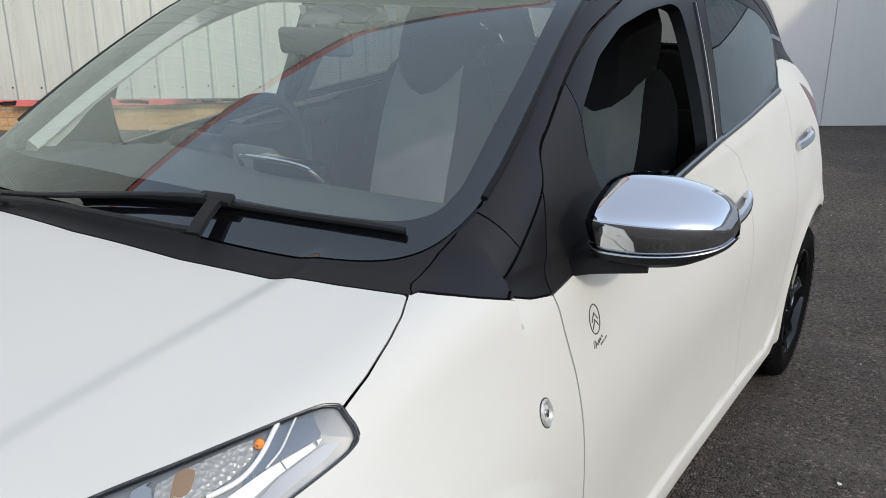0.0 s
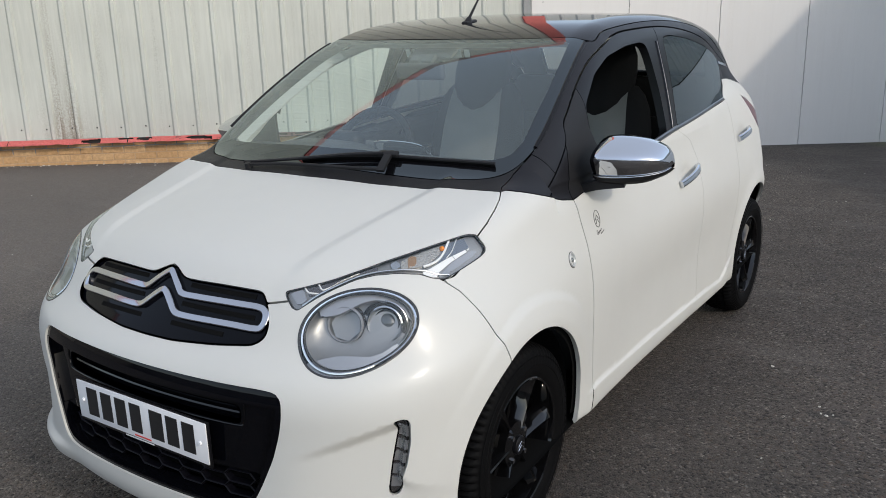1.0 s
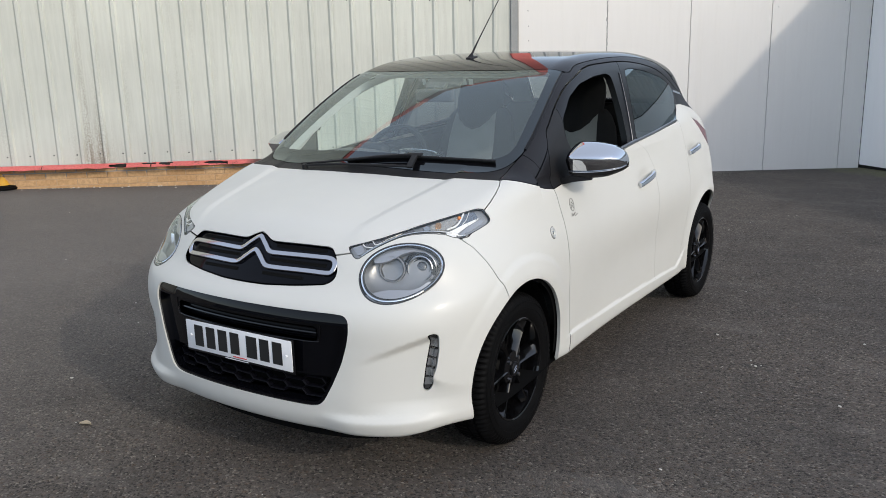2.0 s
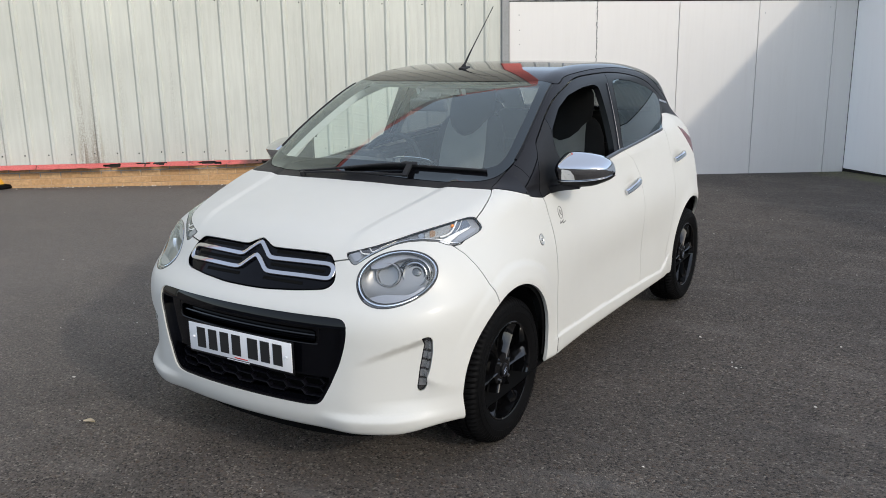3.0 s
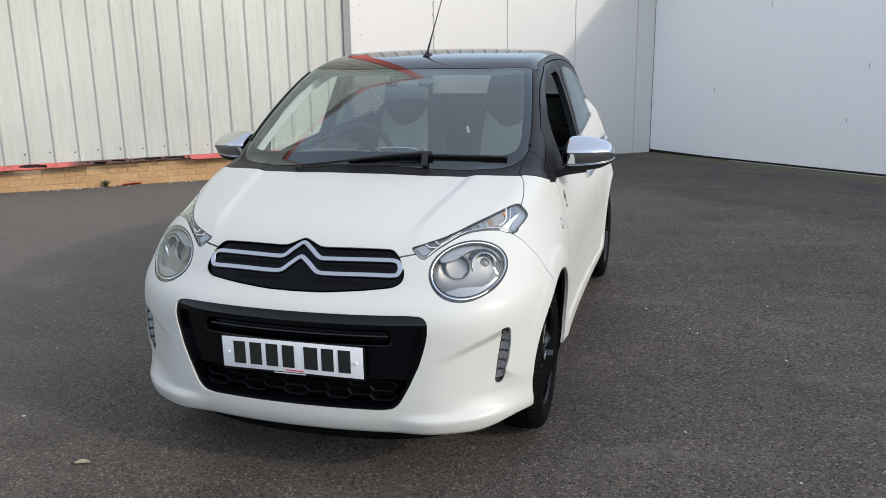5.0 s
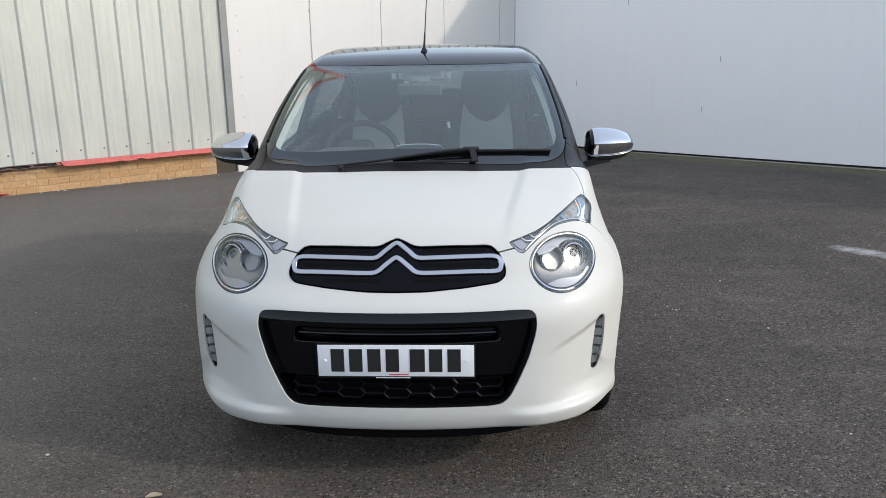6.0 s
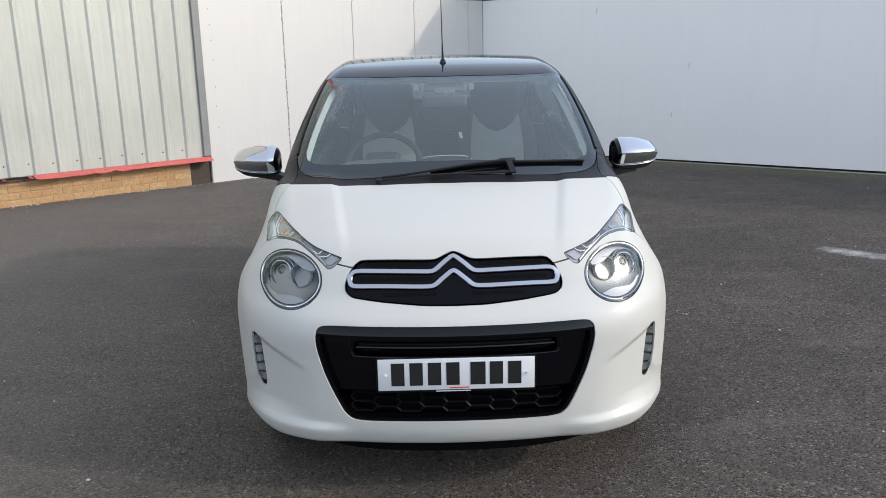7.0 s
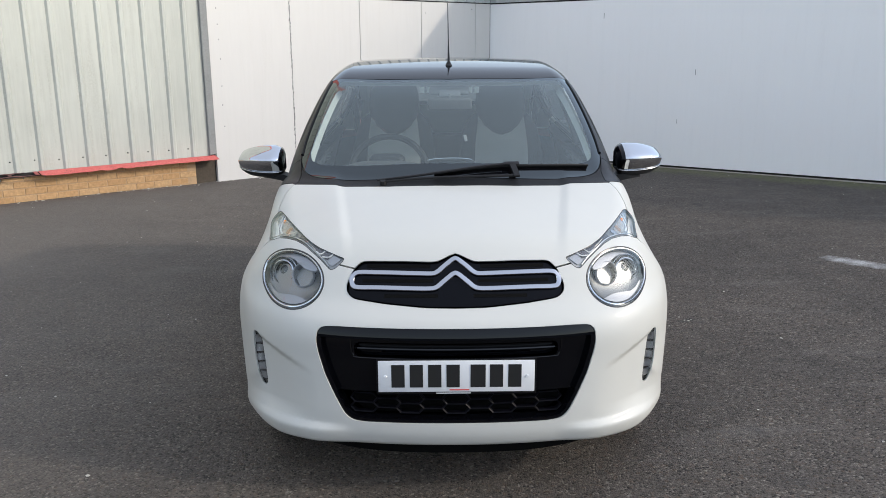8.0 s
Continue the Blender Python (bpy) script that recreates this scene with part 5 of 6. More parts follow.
dash = solid("dashboard", verts, faces, speckled("dashboard_grain", (0.042, 0.044, 0.045), 0.6, 500.0, 0.2, 0.2), car, "dark grey dashboard", sharp=60)
arc = smooth_path([(-0.118, 0.53, 0.955), (-0.112, 0.505, 1.000), (-0.09, 0.485, 1.020), (0.0, 0.470, 1.028), (0.085, 0.480, 1.022), (0.115, 0.505, 0.998), (0.128, 0.54, 0.95)], 40)
v, f = sweep(arc, [(0, -0.3, 1)] * 40, ROUND(0.005, 0.005))
solid("screen_trim", v, f, CHROME, dash, "bright arched trim round the centre screen")
bm = bmesh.new()
block(bm, (0.005, 0.545, 0.955), (0.20, 0.05, 0.12), None, 0.012)
part("centre_screen", bm, GLOSS_BLACK, dash, "black centre screen")
bm = bmesh.new()
block(bm, (-0.29, 0.545, 1.000), (0.17, 0.09, 0.085), None, 0.035, 3)
part("dial_pod", bm, PLASTIC, dash, "round instrument pod")

# steering wheel
helm = new("steering_wheel")
helm.parent = car
tagged(helm, "dark steering wheel with silver spokes")
tilt = Matrix.Translation((-0.29, 0.705, 0.928)) @ Matrix.Rotation(radians(-24), 4, "X")
circle = [tilt @ Vector((0.182 * math.cos(a), 0, 0.182 * math.sin(a))) for a in np.linspace(0, 2 * math.pi, 64, endpoint=False)]
axis = tilt.to_3x3() @ Vector((0, 1, 0))
v, f = sweep(circle, [axis] * 64, ROUND(0.0155, 0.0155), True)
solid("rim", v, f, PLASTIC, helm, "dark leather rim")
bm = bmesh.new()
block(bm, (0, 0, 0), (0.15, 0.05, 0.11), None, 0.02, 3)
bmesh.ops.transform(bm, matrix=tilt, verts=bm.verts[:])
part("hub", bm, TRIM_DARK, helm)
for pts_ in ([(-0.06, -0.01, 0.02), (-0.12, -0.012, 0.022), (-0.172, 0, 0.01)], [(0.06, -0.01, 0.02), (0.12, -0.012, 0.022), (0.172, 0, 0.01)], [(0.0, -0.01, -0.05), (0.0, -0.012, -0.11), (0.0, 0, -0.172)]):
    v, f = sweep([tilt @ Vector(p) for p in smooth_path(pts_, 10)], [axis] * 10, [(-0.016, -0.006), (0.016, -0.006), (0.016, 0.006), (-0.016, 0.006)])
    solid("spoke", v, f, SATIN_METAL, helm, "silver spoke")


def loft(name, rows, mat, parent, label="", n=28, power=3.0):
    """Rounded sections of (x, y, z, half width, half depth) joined from bottom to top."""
    verts, faces = [], []
    for x, y, z, a, b in rows:
        for k in range(n):
            t = 2 * math.pi * k / n
            c, q = math.cos(t), math.sin(t)
            verts.append((x + a * math.copysign(abs(c) ** (2 / power), c), y + b * math.copysign(abs(q) ** (2 / power), q), z))
    for i in range(len(rows) - 1):
        faces += [(i * n + k, i * n + (k + 1) % n, (i + 1) * n + (k + 1) % n, (i + 1) * n + k) for k in range(n)]
    faces += [tuple(range(n))[::-1], tuple((len(rows) - 1) * n + k for k in range(n))]
    return solid(name, verts, faces, mat, parent, label, sharp=50)


for x in (-0.305, 0.305):
    seat = new("seat")
    seat.parent = car
    tagged(seat, "front seat in grey cloth with black head part")
    loft("cushion", [(x, 1.18, 0.42, 0.22, 0.23), (x, 1.17, 0.48, 0.25, 0.27), (x, 1.17, 0.54, 0.25, 0.27), (x, 1.17, 0.57, 0.22, 0.24)], DARK_CLOTH, seat)
    lean = lambda z: 1.425 + 0.30 * (z - 0.55)
    sizes = ((0.50, 0.20, 0.05), (0.56, 0.235, 0.07), (0.75, 0.245, 0.075), (0.95, 0.235, 0.070), (1.04, 0.215, 0.066), (1.10, 0.185, 0.060), (1.135, 0.15, 0.050))
    loft("backrest", [(x, lean(z), z, a, b) for z, a, b in sizes], DARK_CLOTH, seat, "black backrest", power=3.0)
    verts, faces = [], []
    for i in range(13):
        u = -1 + i / 6
        top = 1.035 + 0.085 * abs(u) ** 1.3
        for j in range(12):
            z = 0.58 + (top - 0.58) * j / 11
            half = np.interp(z, [q[0] for q in sizes], [q[1] for q in sizes])
            deep = np.interp(z, [q[0] for q in sizes], [q[2] for q in sizes])
            dx = u * (0.150 - 0.02 * max(0.0, z - 0.95) / 0.17)
            verts.append((x + dx, lean(z) - deep * (1 - (abs(dx) / half) ** 3) ** (1 / 3) - 0.007, z))
    faces = [(i * 12 + j, (i + 1) * 12 + j, (i + 1) * 12 + j + 1, i * 12 + j + 1) for i in range(12) for j in range(11)]
    solid("centre_panel", verts, faces, GREY_CLOTH, seat, "grey cloth centre panel")
    rows = [(x, 1.405 + 0.30 * (z - 0.55), z, a, b) for z, a, b in ((1.02, 0.02, 0.058), (1.035, 0.075, 0.066), (1.07, 0.118, 0.070), (1.12, 0.140, 0.072), (1.19, 0.145, 0.072), (1.26, 0.136, 0.066), (1.305, 0.115, 0.053), (1.325, 0.08, 0.035))]
    loft("headrest", rows, DARK_CLOTH, seat, "black rounded head part", power=2.4)
bench = new("rear_bench")
bench.parent = car
tagged(bench, "dark rear bench with two headrests")
loft("backrest", [(0, 2.02 + 0.25 * (z - 0.5), z, a, 0.08) for z, a in ((0.45, 0.55), (0.6, 0.58), (0.85, 0.57), (0.93, 0.53), (0.95, 0.5))], DARK_CLOTH, bench, power=6)
loft("cushion", [(0, 1.78, z, a, 0.24) for z, a in ((0.40, 0.54), (0.48, 0.57), (0.53, 0.55), (0.55, 0.5))], DARK_CLOTH, bench, power=6)
for x in (-0.30, 0.30):
    loft("headrest", [(x, 2.13, z, a, b) for z, a, b in ((0.93, 0.09, 0.03), (0.98, 0.125, 0.05), (1.07, 0.13, 0.05), (1.12, 0.11, 0.04), (1.135, 0.09, 0.03))], DARK_CLOTH, bench, "black headrest")
bm = bmesh.new()
block(bm, (0, 1.2, 0.26), (1.30, 2.6, 0.04), None, 0.01)
part("cabin_floor", bm, DARK_CLOTH, car)
bm = bmesh.new()
block(bm, (0, 2.42, 0.90), (1.18, 0.45, 0.03), None, 0.008)
part("parcel_shelf", bm, TRIM_DARK, car)
rv = new("rear_view_mirror")
rv.parent = car
tagged(rv, "dark rear-view mirror behind the windscreen")
bm = bmesh.new()
block(bm, (0, 0.645, 1.258), (0.205, 0.028, 0.060), Matrix.Rotation(radians(8), 4, "X"), 0.013, 3)
part("housing", bm, speckled("grey_mirror_back", (0.05, 0.05, 0.05), 0.6, 300.0, 0.1), rv)
bm = bmesh.new()
rod(bm, (0, 0.645, 1.27), (0, 0.655, 1.300), 0.012)
block(bm, (0, 0.665, 1.300), (0.10, 0.05, 0.02), Matrix.Rotation(radians(28), 4, "X"), 0.008)
part("stalk", bm, TRIM_DARK, rv)
bm = bmesh.new()
block(bm, (0, 0.74, 1.318), (0.19, 0.09, 0.016), Matrix.Rotation(radians(24), 4, "X"), 0.008)
part("sensor_cover", bm, TRIM_DARK, car)
bm = bmesh.new()
block(bm, (0.098, 1.40, 1.012), (0.016, 0.003, 0.036), Matrix.Rotation(radians(-12), 4, "Y"), 0.001)
part("belt_label", bm, PLATE_WHITE, car, "small white label")
# ---- the yard ----
CORNER = (0.770, 10.129)
FALL = -0.021


def ground_z(x, y):
    """The yard falls a little under the car's tail, falls towards the inner corner and rises to the kerbless plinth."""
    q = (y - 4.55) / 0.5
    down = -0.0465 * 0.5 * (math.log1p(math.exp(q)) if q < 30 else q)
    r = min(1.0, max(0.0, (-x - 3.6) / 3.4))
    q = (y - 0.3) / 0.3
    dip = 0.3 * (math.log1p(math.exp(q)) if q < 30 else q)
    fade = lambda a, b, v: 1 - (lambda t: t * t * (3 - 2 * t))(min(1.0, max(0.0, (v - a) / (b - a))))
    tilt = -0.0185 * dip * fade(2.8, 6.5, y) * fade(1.3, 3.6, abs(x))
    return tilt + max(down, -0.30) + 0.095 * r * r * (3 - 2 * r) * max(0.0, 1 - max(0.0, y - 2.4) / 3.2)


def asphalt():
    m = principled("worn_asphalt", (0.1, 0.095, 0.09), 0.86)
    k = Nodes(m)
    at = k.world()
    x, y, _ = k.split(at)
    cell = k.add("ShaderNodeTexVoronoi", Vector=at, Scale=135.0)
    big = k.add("ShaderNodeTexVoronoi", Vector=at, Scale=88.0)
    grain = k.noise(at, 240.0, 3)
    tone = k.split(cell.outputs["Color"])[0]
    rare = k.split(big.outputs["Color"])[1]
    base = k.ramp(tone, (0.0, (0.014, 0.012, 0.011)), (0.10, (0.024, 0.020, 0.017)), (0.20, (0.066, 0.056, 0.048)), (0.80, (0.099, 0.084, 0.072)), (0.95, (0.140, 0.120, 0.102)), (1.0, (0.27, 0.240, 0.205)))
    base = k.mix(k.ramp(rare, (0.990, (0, 0, 0)), (0.993, (0.6, 0.6, 0.6))), base, (0.27, 0.255, 0.23))
    rust = k.split(big.outputs["Color"])[2]
    base = k.mix(k.ramp(rust, (0.93, (0, 0, 0)), (0.95, (0.22, 0.22, 0.22))), base, (0.16, 0.09, 0.045))
    slow, patch, blot = k.noise(at, 0.55, 5, 0.6), k.noise(at, 2.6, 6, 0.65), k.noise(at, 7.0, 5, 0.6)
    base = k.mix(1.0, base, k.ramp(slow, (0.30, (0.59, 0.585, 0.565)), (0.70, (1.04, 1.01, 0.955))), "MULTIPLY")
    base = k.mix(1.0, base, k.ramp(patch, (0.30, (0.76, 0.76, 0.77)), (0.62, (1.10, 1.10, 1.10))), "MULTIPLY")
    oil = k.ramp(k.maths("MULTIPLY", blot, patch), (0.34, (0, 0, 0)), (0.42, (0.65, 0.65, 0.65)))
    base = k.mix(oil, base, (0.026, 0.024, 0.023))
    drawn = k.add("ShaderNodeMapping", Vector=at, Rotation=(0, 0, 0.25), Scale=(1.0, 3.4, 1.0)).outputs[0]
    scuff = k.ramp(k.noise(drawn, 2.3, 7, 0.68), (0.585, (0, 0, 0)), (0.68, (0.55, 0.55, 0.55)))
    base = k.mix(scuff, base, (0.040, 0.036, 0.033))
    # Dust lies pale in drawn-out patches
    pale_film = k.ramp(k.noise(drawn, 1.1, 5, 0.6), (0.56, (0, 0, 0)), (0.75, (0.35, 0.35, 0.35)))
    base = k.mix(pale_film, base, (0.17, 0.155, 0.14))
    along = k.maths("ADD", k.maths("MULTIPLY", x, 0.70), k.maths("MULTIPLY", y, 0.713))
    near = k.ramp(k.maths("ADD", k.maths("MULTIPLY", x, -0.22), k.maths("MULTIPLY", k.noise(at, 1.4, 5), 0.5)), (0.30, (0, 0, 0)), (1.0, (0.55, 0.55, 0.55)))
    base = k.mix(near, base, (0.185, 0.166, 0.148))
    # moss along the boarded wall: the run of the wall is along = 7.76
    back = k.maths("SUBTRACT", 7.76, along)
    strip = k.ramp(k.maths("ADD", k.maths("MULTIPLY", back, 1.25), k.maths("MULTIPLY", k.noise(at, 3.2, 4), -0.9)), (0.0, (1, 1, 1)), (0.45, (0, 0, 0)))
    green = k.maths("MULTIPLY", strip, k.ramp(k.noise(at, 14.0, 6, 0.7), (0.34, (0, 0, 0)), (0.56, (0.7, 0.7, 0.7))))
    base = k.mix(green, base, (0.115, 0.120, 0.040))
    # pale dried splash
    dx, dy = k.maths("SUBTRACT", x, 2.96), k.maths("SUBTRACT", y, 2.42)
    u = k.maths("ADD", k.maths("MULTIPLY", dx, 0.72), k.maths("MULTIPLY", dy, -0.69))
    v = k.maths("ADD", k.maths("MULTIPLY", dx, 0.69), k.maths("MULTIPLY", dy, 0.72))
    r = k.maths("ADD", k.maths("POWER", k.maths("ABSOLUTE", k.maths("MULTIPLY", u, 1.8)), 2.0), k.maths("POWER", k.maths("ABSOLUTE", k.maths("MULTIPLY", v, 6.0)), 2.0))
    pale = k.ramp(k.maths("ADD", r, k.maths("MULTIPLY", k.noise(at, 9.0, 6, 0.7), 1.3)), (0.55, (0.85, 0.85, 0.85)), (1.5, (0, 0, 0)))
    base = k.mix(k.maths("MULTIPLY", pale, k.ramp(grain, (0.32, (0.3, 0.3, 0.3)), (0.55, (1, 1, 1)))), base, (0.52, 0.53, 0.54))
    k.set("Base Color", base)
    k.set("Roughness", k.ramp(tone, (0.0, (0.95, 0.95, 0.95)), (1.0, (0.70, 0.70, 0.70))))
    h = k.maths("ADD", k.maths("MULTIPLY", cell.outputs["Distance"], -1.0), k.maths("MULTIPLY", grain, 0.5))
    k.bump(h, 0.9, 0.007)
    return m


edges = np.concatenate([[-700, -260, -110, -55, -30, -20], np.arange(-15, 15.01, 0.5), [20, 30, 55, 110, 260, 700]])
n = len(edges)
verts = [(x, y, ground_z(x, y)) for x in edges for y in edges]
faces = [(i * n + j, (i + 1) * n + j, (i + 1) * n + j + 1, i * n + j + 1) for i in range(n - 1) for j in range(n - 1)]
ground = solid("ground", verts, faces, asphalt(), None, "worn dark grey-brown asphalt yard with pale aggregate and stains")
tagged(ground, kind="structure", category="ground")


# wall materials
def coated(name, colour, drift, stain, stain_at=(), grime=0.3):
    """Weathered sheet coating: streaks that run down, slow drift, mould in given stretches of the wall's own x."""
    m = principled(name, colour, 0.55)
    k = Nodes(m)
    at = k.place()
    x, _, z = k.split(at)
    tall = k.add("ShaderNodeMapping", Vector=at, Scale=(1.0, 1.0, 0.06)).outputs[0]
    streak, slow, fine = k.noise(tall, 26.0, 6, 0.65), k.noise(at, 0.9, 4), k.noise(at, 60.0, 6)
    lo, hi = tuple(c * (1 - drift) for c in colour), tuple(min(0.95, c * (1 + drift)) for c in colour)
    base = k.ramp(k.maths("MULTIPLY", k.maths("ADD", streak, slow), 0.5), (0.36, lo), (0.62, hi))
    spots = k.maths("MULTIPLY", k.ramp(k.noise(tall, 9.0, 5, 0.7), (0.52, (0, 0, 0)), (0.74, (grime, grime, grime))), k.ramp(fine, (0.42, (0, 0, 0)), (0.60, (1, 1, 1))))
    base = k.mix(spots, base, stain)
    for centre, width, reach in stain_at:
        side = k.ramp(k.maths("ABSOLUTE", k.maths("SUBTRACT", x, centre)), (0.0, (1, 1, 1)), (width, (0, 0, 0)))
        fall = k.ramp(k.maths("MULTIPLY", z, 1.0 / reach), (0.12, (1, 1, 1)), (0.45, (0.55, 0.55, 0.55)), (1.0, (0, 0, 0)))
        rag = k.ramp(k.maths("MULTIPLY", k.noise(tall, 30.0, 6, 0.75), k.maths("ADD", fine, 0.5)), (0.40, (0, 0, 0)), (0.58, (0.9, 0.9, 0.9)))
        base = k.mix(k.maths("MULTIPLY", k.maths("MULTIPLY", side, fall), rag), base, stain)
    k.set("Base Color", base)
    k.set("Roughness", k.ramp(streak, (0.3, (0.45, 0.45, 0.45)), (0.7, (0.68, 0.68, 0.68))))
    k.bump(fine, 0.06, 0.002)
    return m


CLAD = coated("pale_green_grey_cladding", (0.470, 0.480, 0.432), 0.10, (0.17, 0.135, 0.095), ((-9.91, 0.06, 2.6), (-9.79, 0.08, 1.6), (-9.83, 0.34, 0.85)))
GREY_CLAD = coated("grey_cladding", (0.42, 0.44, 0.44), 0.08, (0.20, 0.18, 0.15))
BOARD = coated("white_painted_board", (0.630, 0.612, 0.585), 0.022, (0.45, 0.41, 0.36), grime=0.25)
# smooth white boards of the shaded east wall, colour lifted to offset the shade
SHADE_BOARD = coated("smooth_board_shade_lifted", (0.91, 0.91, 0.91), 0.010, (0.50, 0.50, 0.50), grime=0.12)
GREY_TRIM = speckled("grey_end_trim", (0.24, 0.245, 0.24), 0.6, 80.0, 0.25, 0.1)
# near-black behind joints; in the flashing cavity and foot gap it stands for shade
DARK = principled("dark_recess", (0.025, 0.023, 0.022), 0.95)


def flaking_red():
    m = principled("faded_red_coating", (0.55, 0.10, 0.085), 0.6)
    k = Nodes(m)
    at = k.place()
    n1, n2 = k.noise(at, 7.0, 6, 0.7), k.noise(at, 45.0, 6, 0.7)
    base = k.ramp(n2, (0.3, (0.46, 0.075, 0.065)), (0.7, (0.66, 0.17, 0.15)))
    base = k.mix(k.ramp(k.maths("MULTIPLY", n1, n2), (0.33, (0, 0, 0)), (0.37, (0.85, 0.85, 0.85))), base, (0.10, 0.035, 0.028))
    x, _, _ = k.split(at)
    worn = k.ramp(k.maths("ADD", k.maths("ABSOLUTE", k.maths("ADD", x, 7.60)), k.maths("MULTIPLY", n1, 0.25)), (0.66, (0.95, 0.95, 0.95)), (0.78, (0, 0, 0)))
    base = k.mix(worn, base, k.ramp(n2, (0.35, (0.045, 0.024, 0.020)), (0.65, (0.13, 0.055, 0.045))))
    k.set("Base Color", base)
    k.bump(n2, 0.2, 0.003)
    return m


def brickwork():
    m = principled("tan_brick", (0.42, 0.27, 0.14), 0.9)
    k = Nodes(m)
    at = k.world()
    n1, n2 = k.noise(at, 35.0, 5), k.noise(at, 320.0, 4)
    base = k.ramp(k.chance(), (0.0, (0.47, 0.285, 0.135)), (0.5, (0.52, 0.325, 0.16)), (1.0, (0.55, 0.36, 0.19)))
    base = k.mix(1.0, base, k.ramp(n1, (0.3, (0.80, 0.79, 0.78)), (0.7, (1.12, 1.12, 1.12))), "MULTIPLY")
    base = k.mix(k.ramp(n2, (0.60, (0, 0, 0)), (0.70, (0.5, 0.5, 0.5))), base, (0.24, 0.15, 0.08))
    k.set("Base Color", base)
    k.bump(n2, 0.4, 0.003)
    return m


RED, BRICK = flaking_red(), brickwork()
MORTAR = speckled("mortar", (0.45, 0.31, 0.185), 0.95, 160.0, 0.25, 0.3)


def slab(bm, x0, x1, y0, y1, z0, z1, slope=0.0, mid=0.0, bevel=0.0):
    got = block(bm, ((x0 + x1) / 2, (y0 + y1) / 2, (z0 + z1) / 2), (x1 - x0, y1 - y0, z1 - z0), None, bevel, 1)
    for v in got:
        v.co.z += slope * (v.co.x - mid)
    return got


def ribbed(name, x0, x1, ribs, z0, z1, mat, parent, slope=0.0, depth=0.023, mid=-7.0, wobble=0.003, label=""):
    """A sheet with narrow raised ribs that stand at the given x."""
    line = [(x0, 0.0)]
    for r in ribs:
        line += [(r - 0.007, 0.0), (r + 0.013, -depth), (r + 0.045, -depth), (r + 0.062, 0.0)]
    line.append((x1, 0.0))
    levels = np.linspace(z0, z1, 15)
    verts = []
    for z in levels:
        for x, y in line:
            w = wobble * noise.noise(Vector((x * 2.2, z * 1.1, 3.0 + z0)))
            verts.append((x, y + w, z + slope * (x - mid)))
    k = len(line)
    faces = [(i * k + j, i * k + j + 1, (i + 1) * k + j + 1, (i + 1) * k + j) for i in range(len(levels) - 1) for j in range(k - 1)]
    return solid(name, verts, faces, mat, parent, label, smooth=False)


TOP = 8.12
west = new("wall_west")
west.matrix_world = pose(*CORNER, 0, 0, 0, 45.5)
tagged(west, "tall ribbed off-white metal clad wall on a tan brick plinth", "wall", kind="structure")
bm = bmesh.new()
slab(bm, -24.0, -4.99, 0.012, 0.30, 0.20, TOP)
part("wall_core", bm, GREY_TRIM, west, smooth=False)
pitch, first = 0.2407, -5.240
rib_at = lambda k: first - k * pitch + float(np.interp(k, [0, 8, 12, 23], [-0.006, -0.024, 0.019, 0.046]))
for j in range(19):
    hi, lo = rib_at(4 * j - 0.5), rib_at(4 * j + 3.5)
    ribbed("cladding_sheet", lo, -5.02 if j == 0 else hi, [rib_at(4 * j + i) for i in (3, 2, 1, 0)], 0.255, TOP, CLAD, west, FALL)
bm = bmesh.new()
slab(bm, -5.025, -4.935, -0.034, 0.02, 0.235, 2.35, bevel=0.004)
part("end_trim", bm, GREY_TRIM, west, "dark grey end strip of the cladding", smooth=False)
bm = bmesh.new()
slab(bm, -5.06, -4.80, -0.045, 0.31, 2.35, TOP, bevel=0.004)
part("corner_flashing", bm, RED, west, "red corner flashing", smooth=False)
bm = bmesh.new()
slab(bm, -24.0, -4.80, -0.06, 0.32, TOP - 0.02, TOP + 0.24, bevel=0.006)
part("capping", bm, RED, west, "red capping along the top", smooth=False)

# screws beside the ribs
screw_mesh = None
rng = random.Random(4)
spots = [(rib_at(i) - 0.036, 0.372) for i in range(25)] + [(rib_at(i) - 0.03, 2.055) for i in range(1, 25, 2)]
for x, z in spots:
    if screw_mesh is None:
        bm = bmesh.new()
        bmesh.ops.create_cone(bm, cap_ends=True, segments=8, radius1=0.0085, radius2=0.006, depth=0.008, matrix=pose(0, 0, 0, 90))
        ob = part("screw", bm, SATIN_BLACK, west, "dark screw head", smooth=False)
        screw_mesh = ob.data
    else:
        ob = new("screw", screw_mesh)
        ob.parent = west
    ob.location = (x + rng.uniform(-0.006, 0.006), -0.004, z + FALL * (x + 7.0) + rng.uniform(-0.008, 0.008))


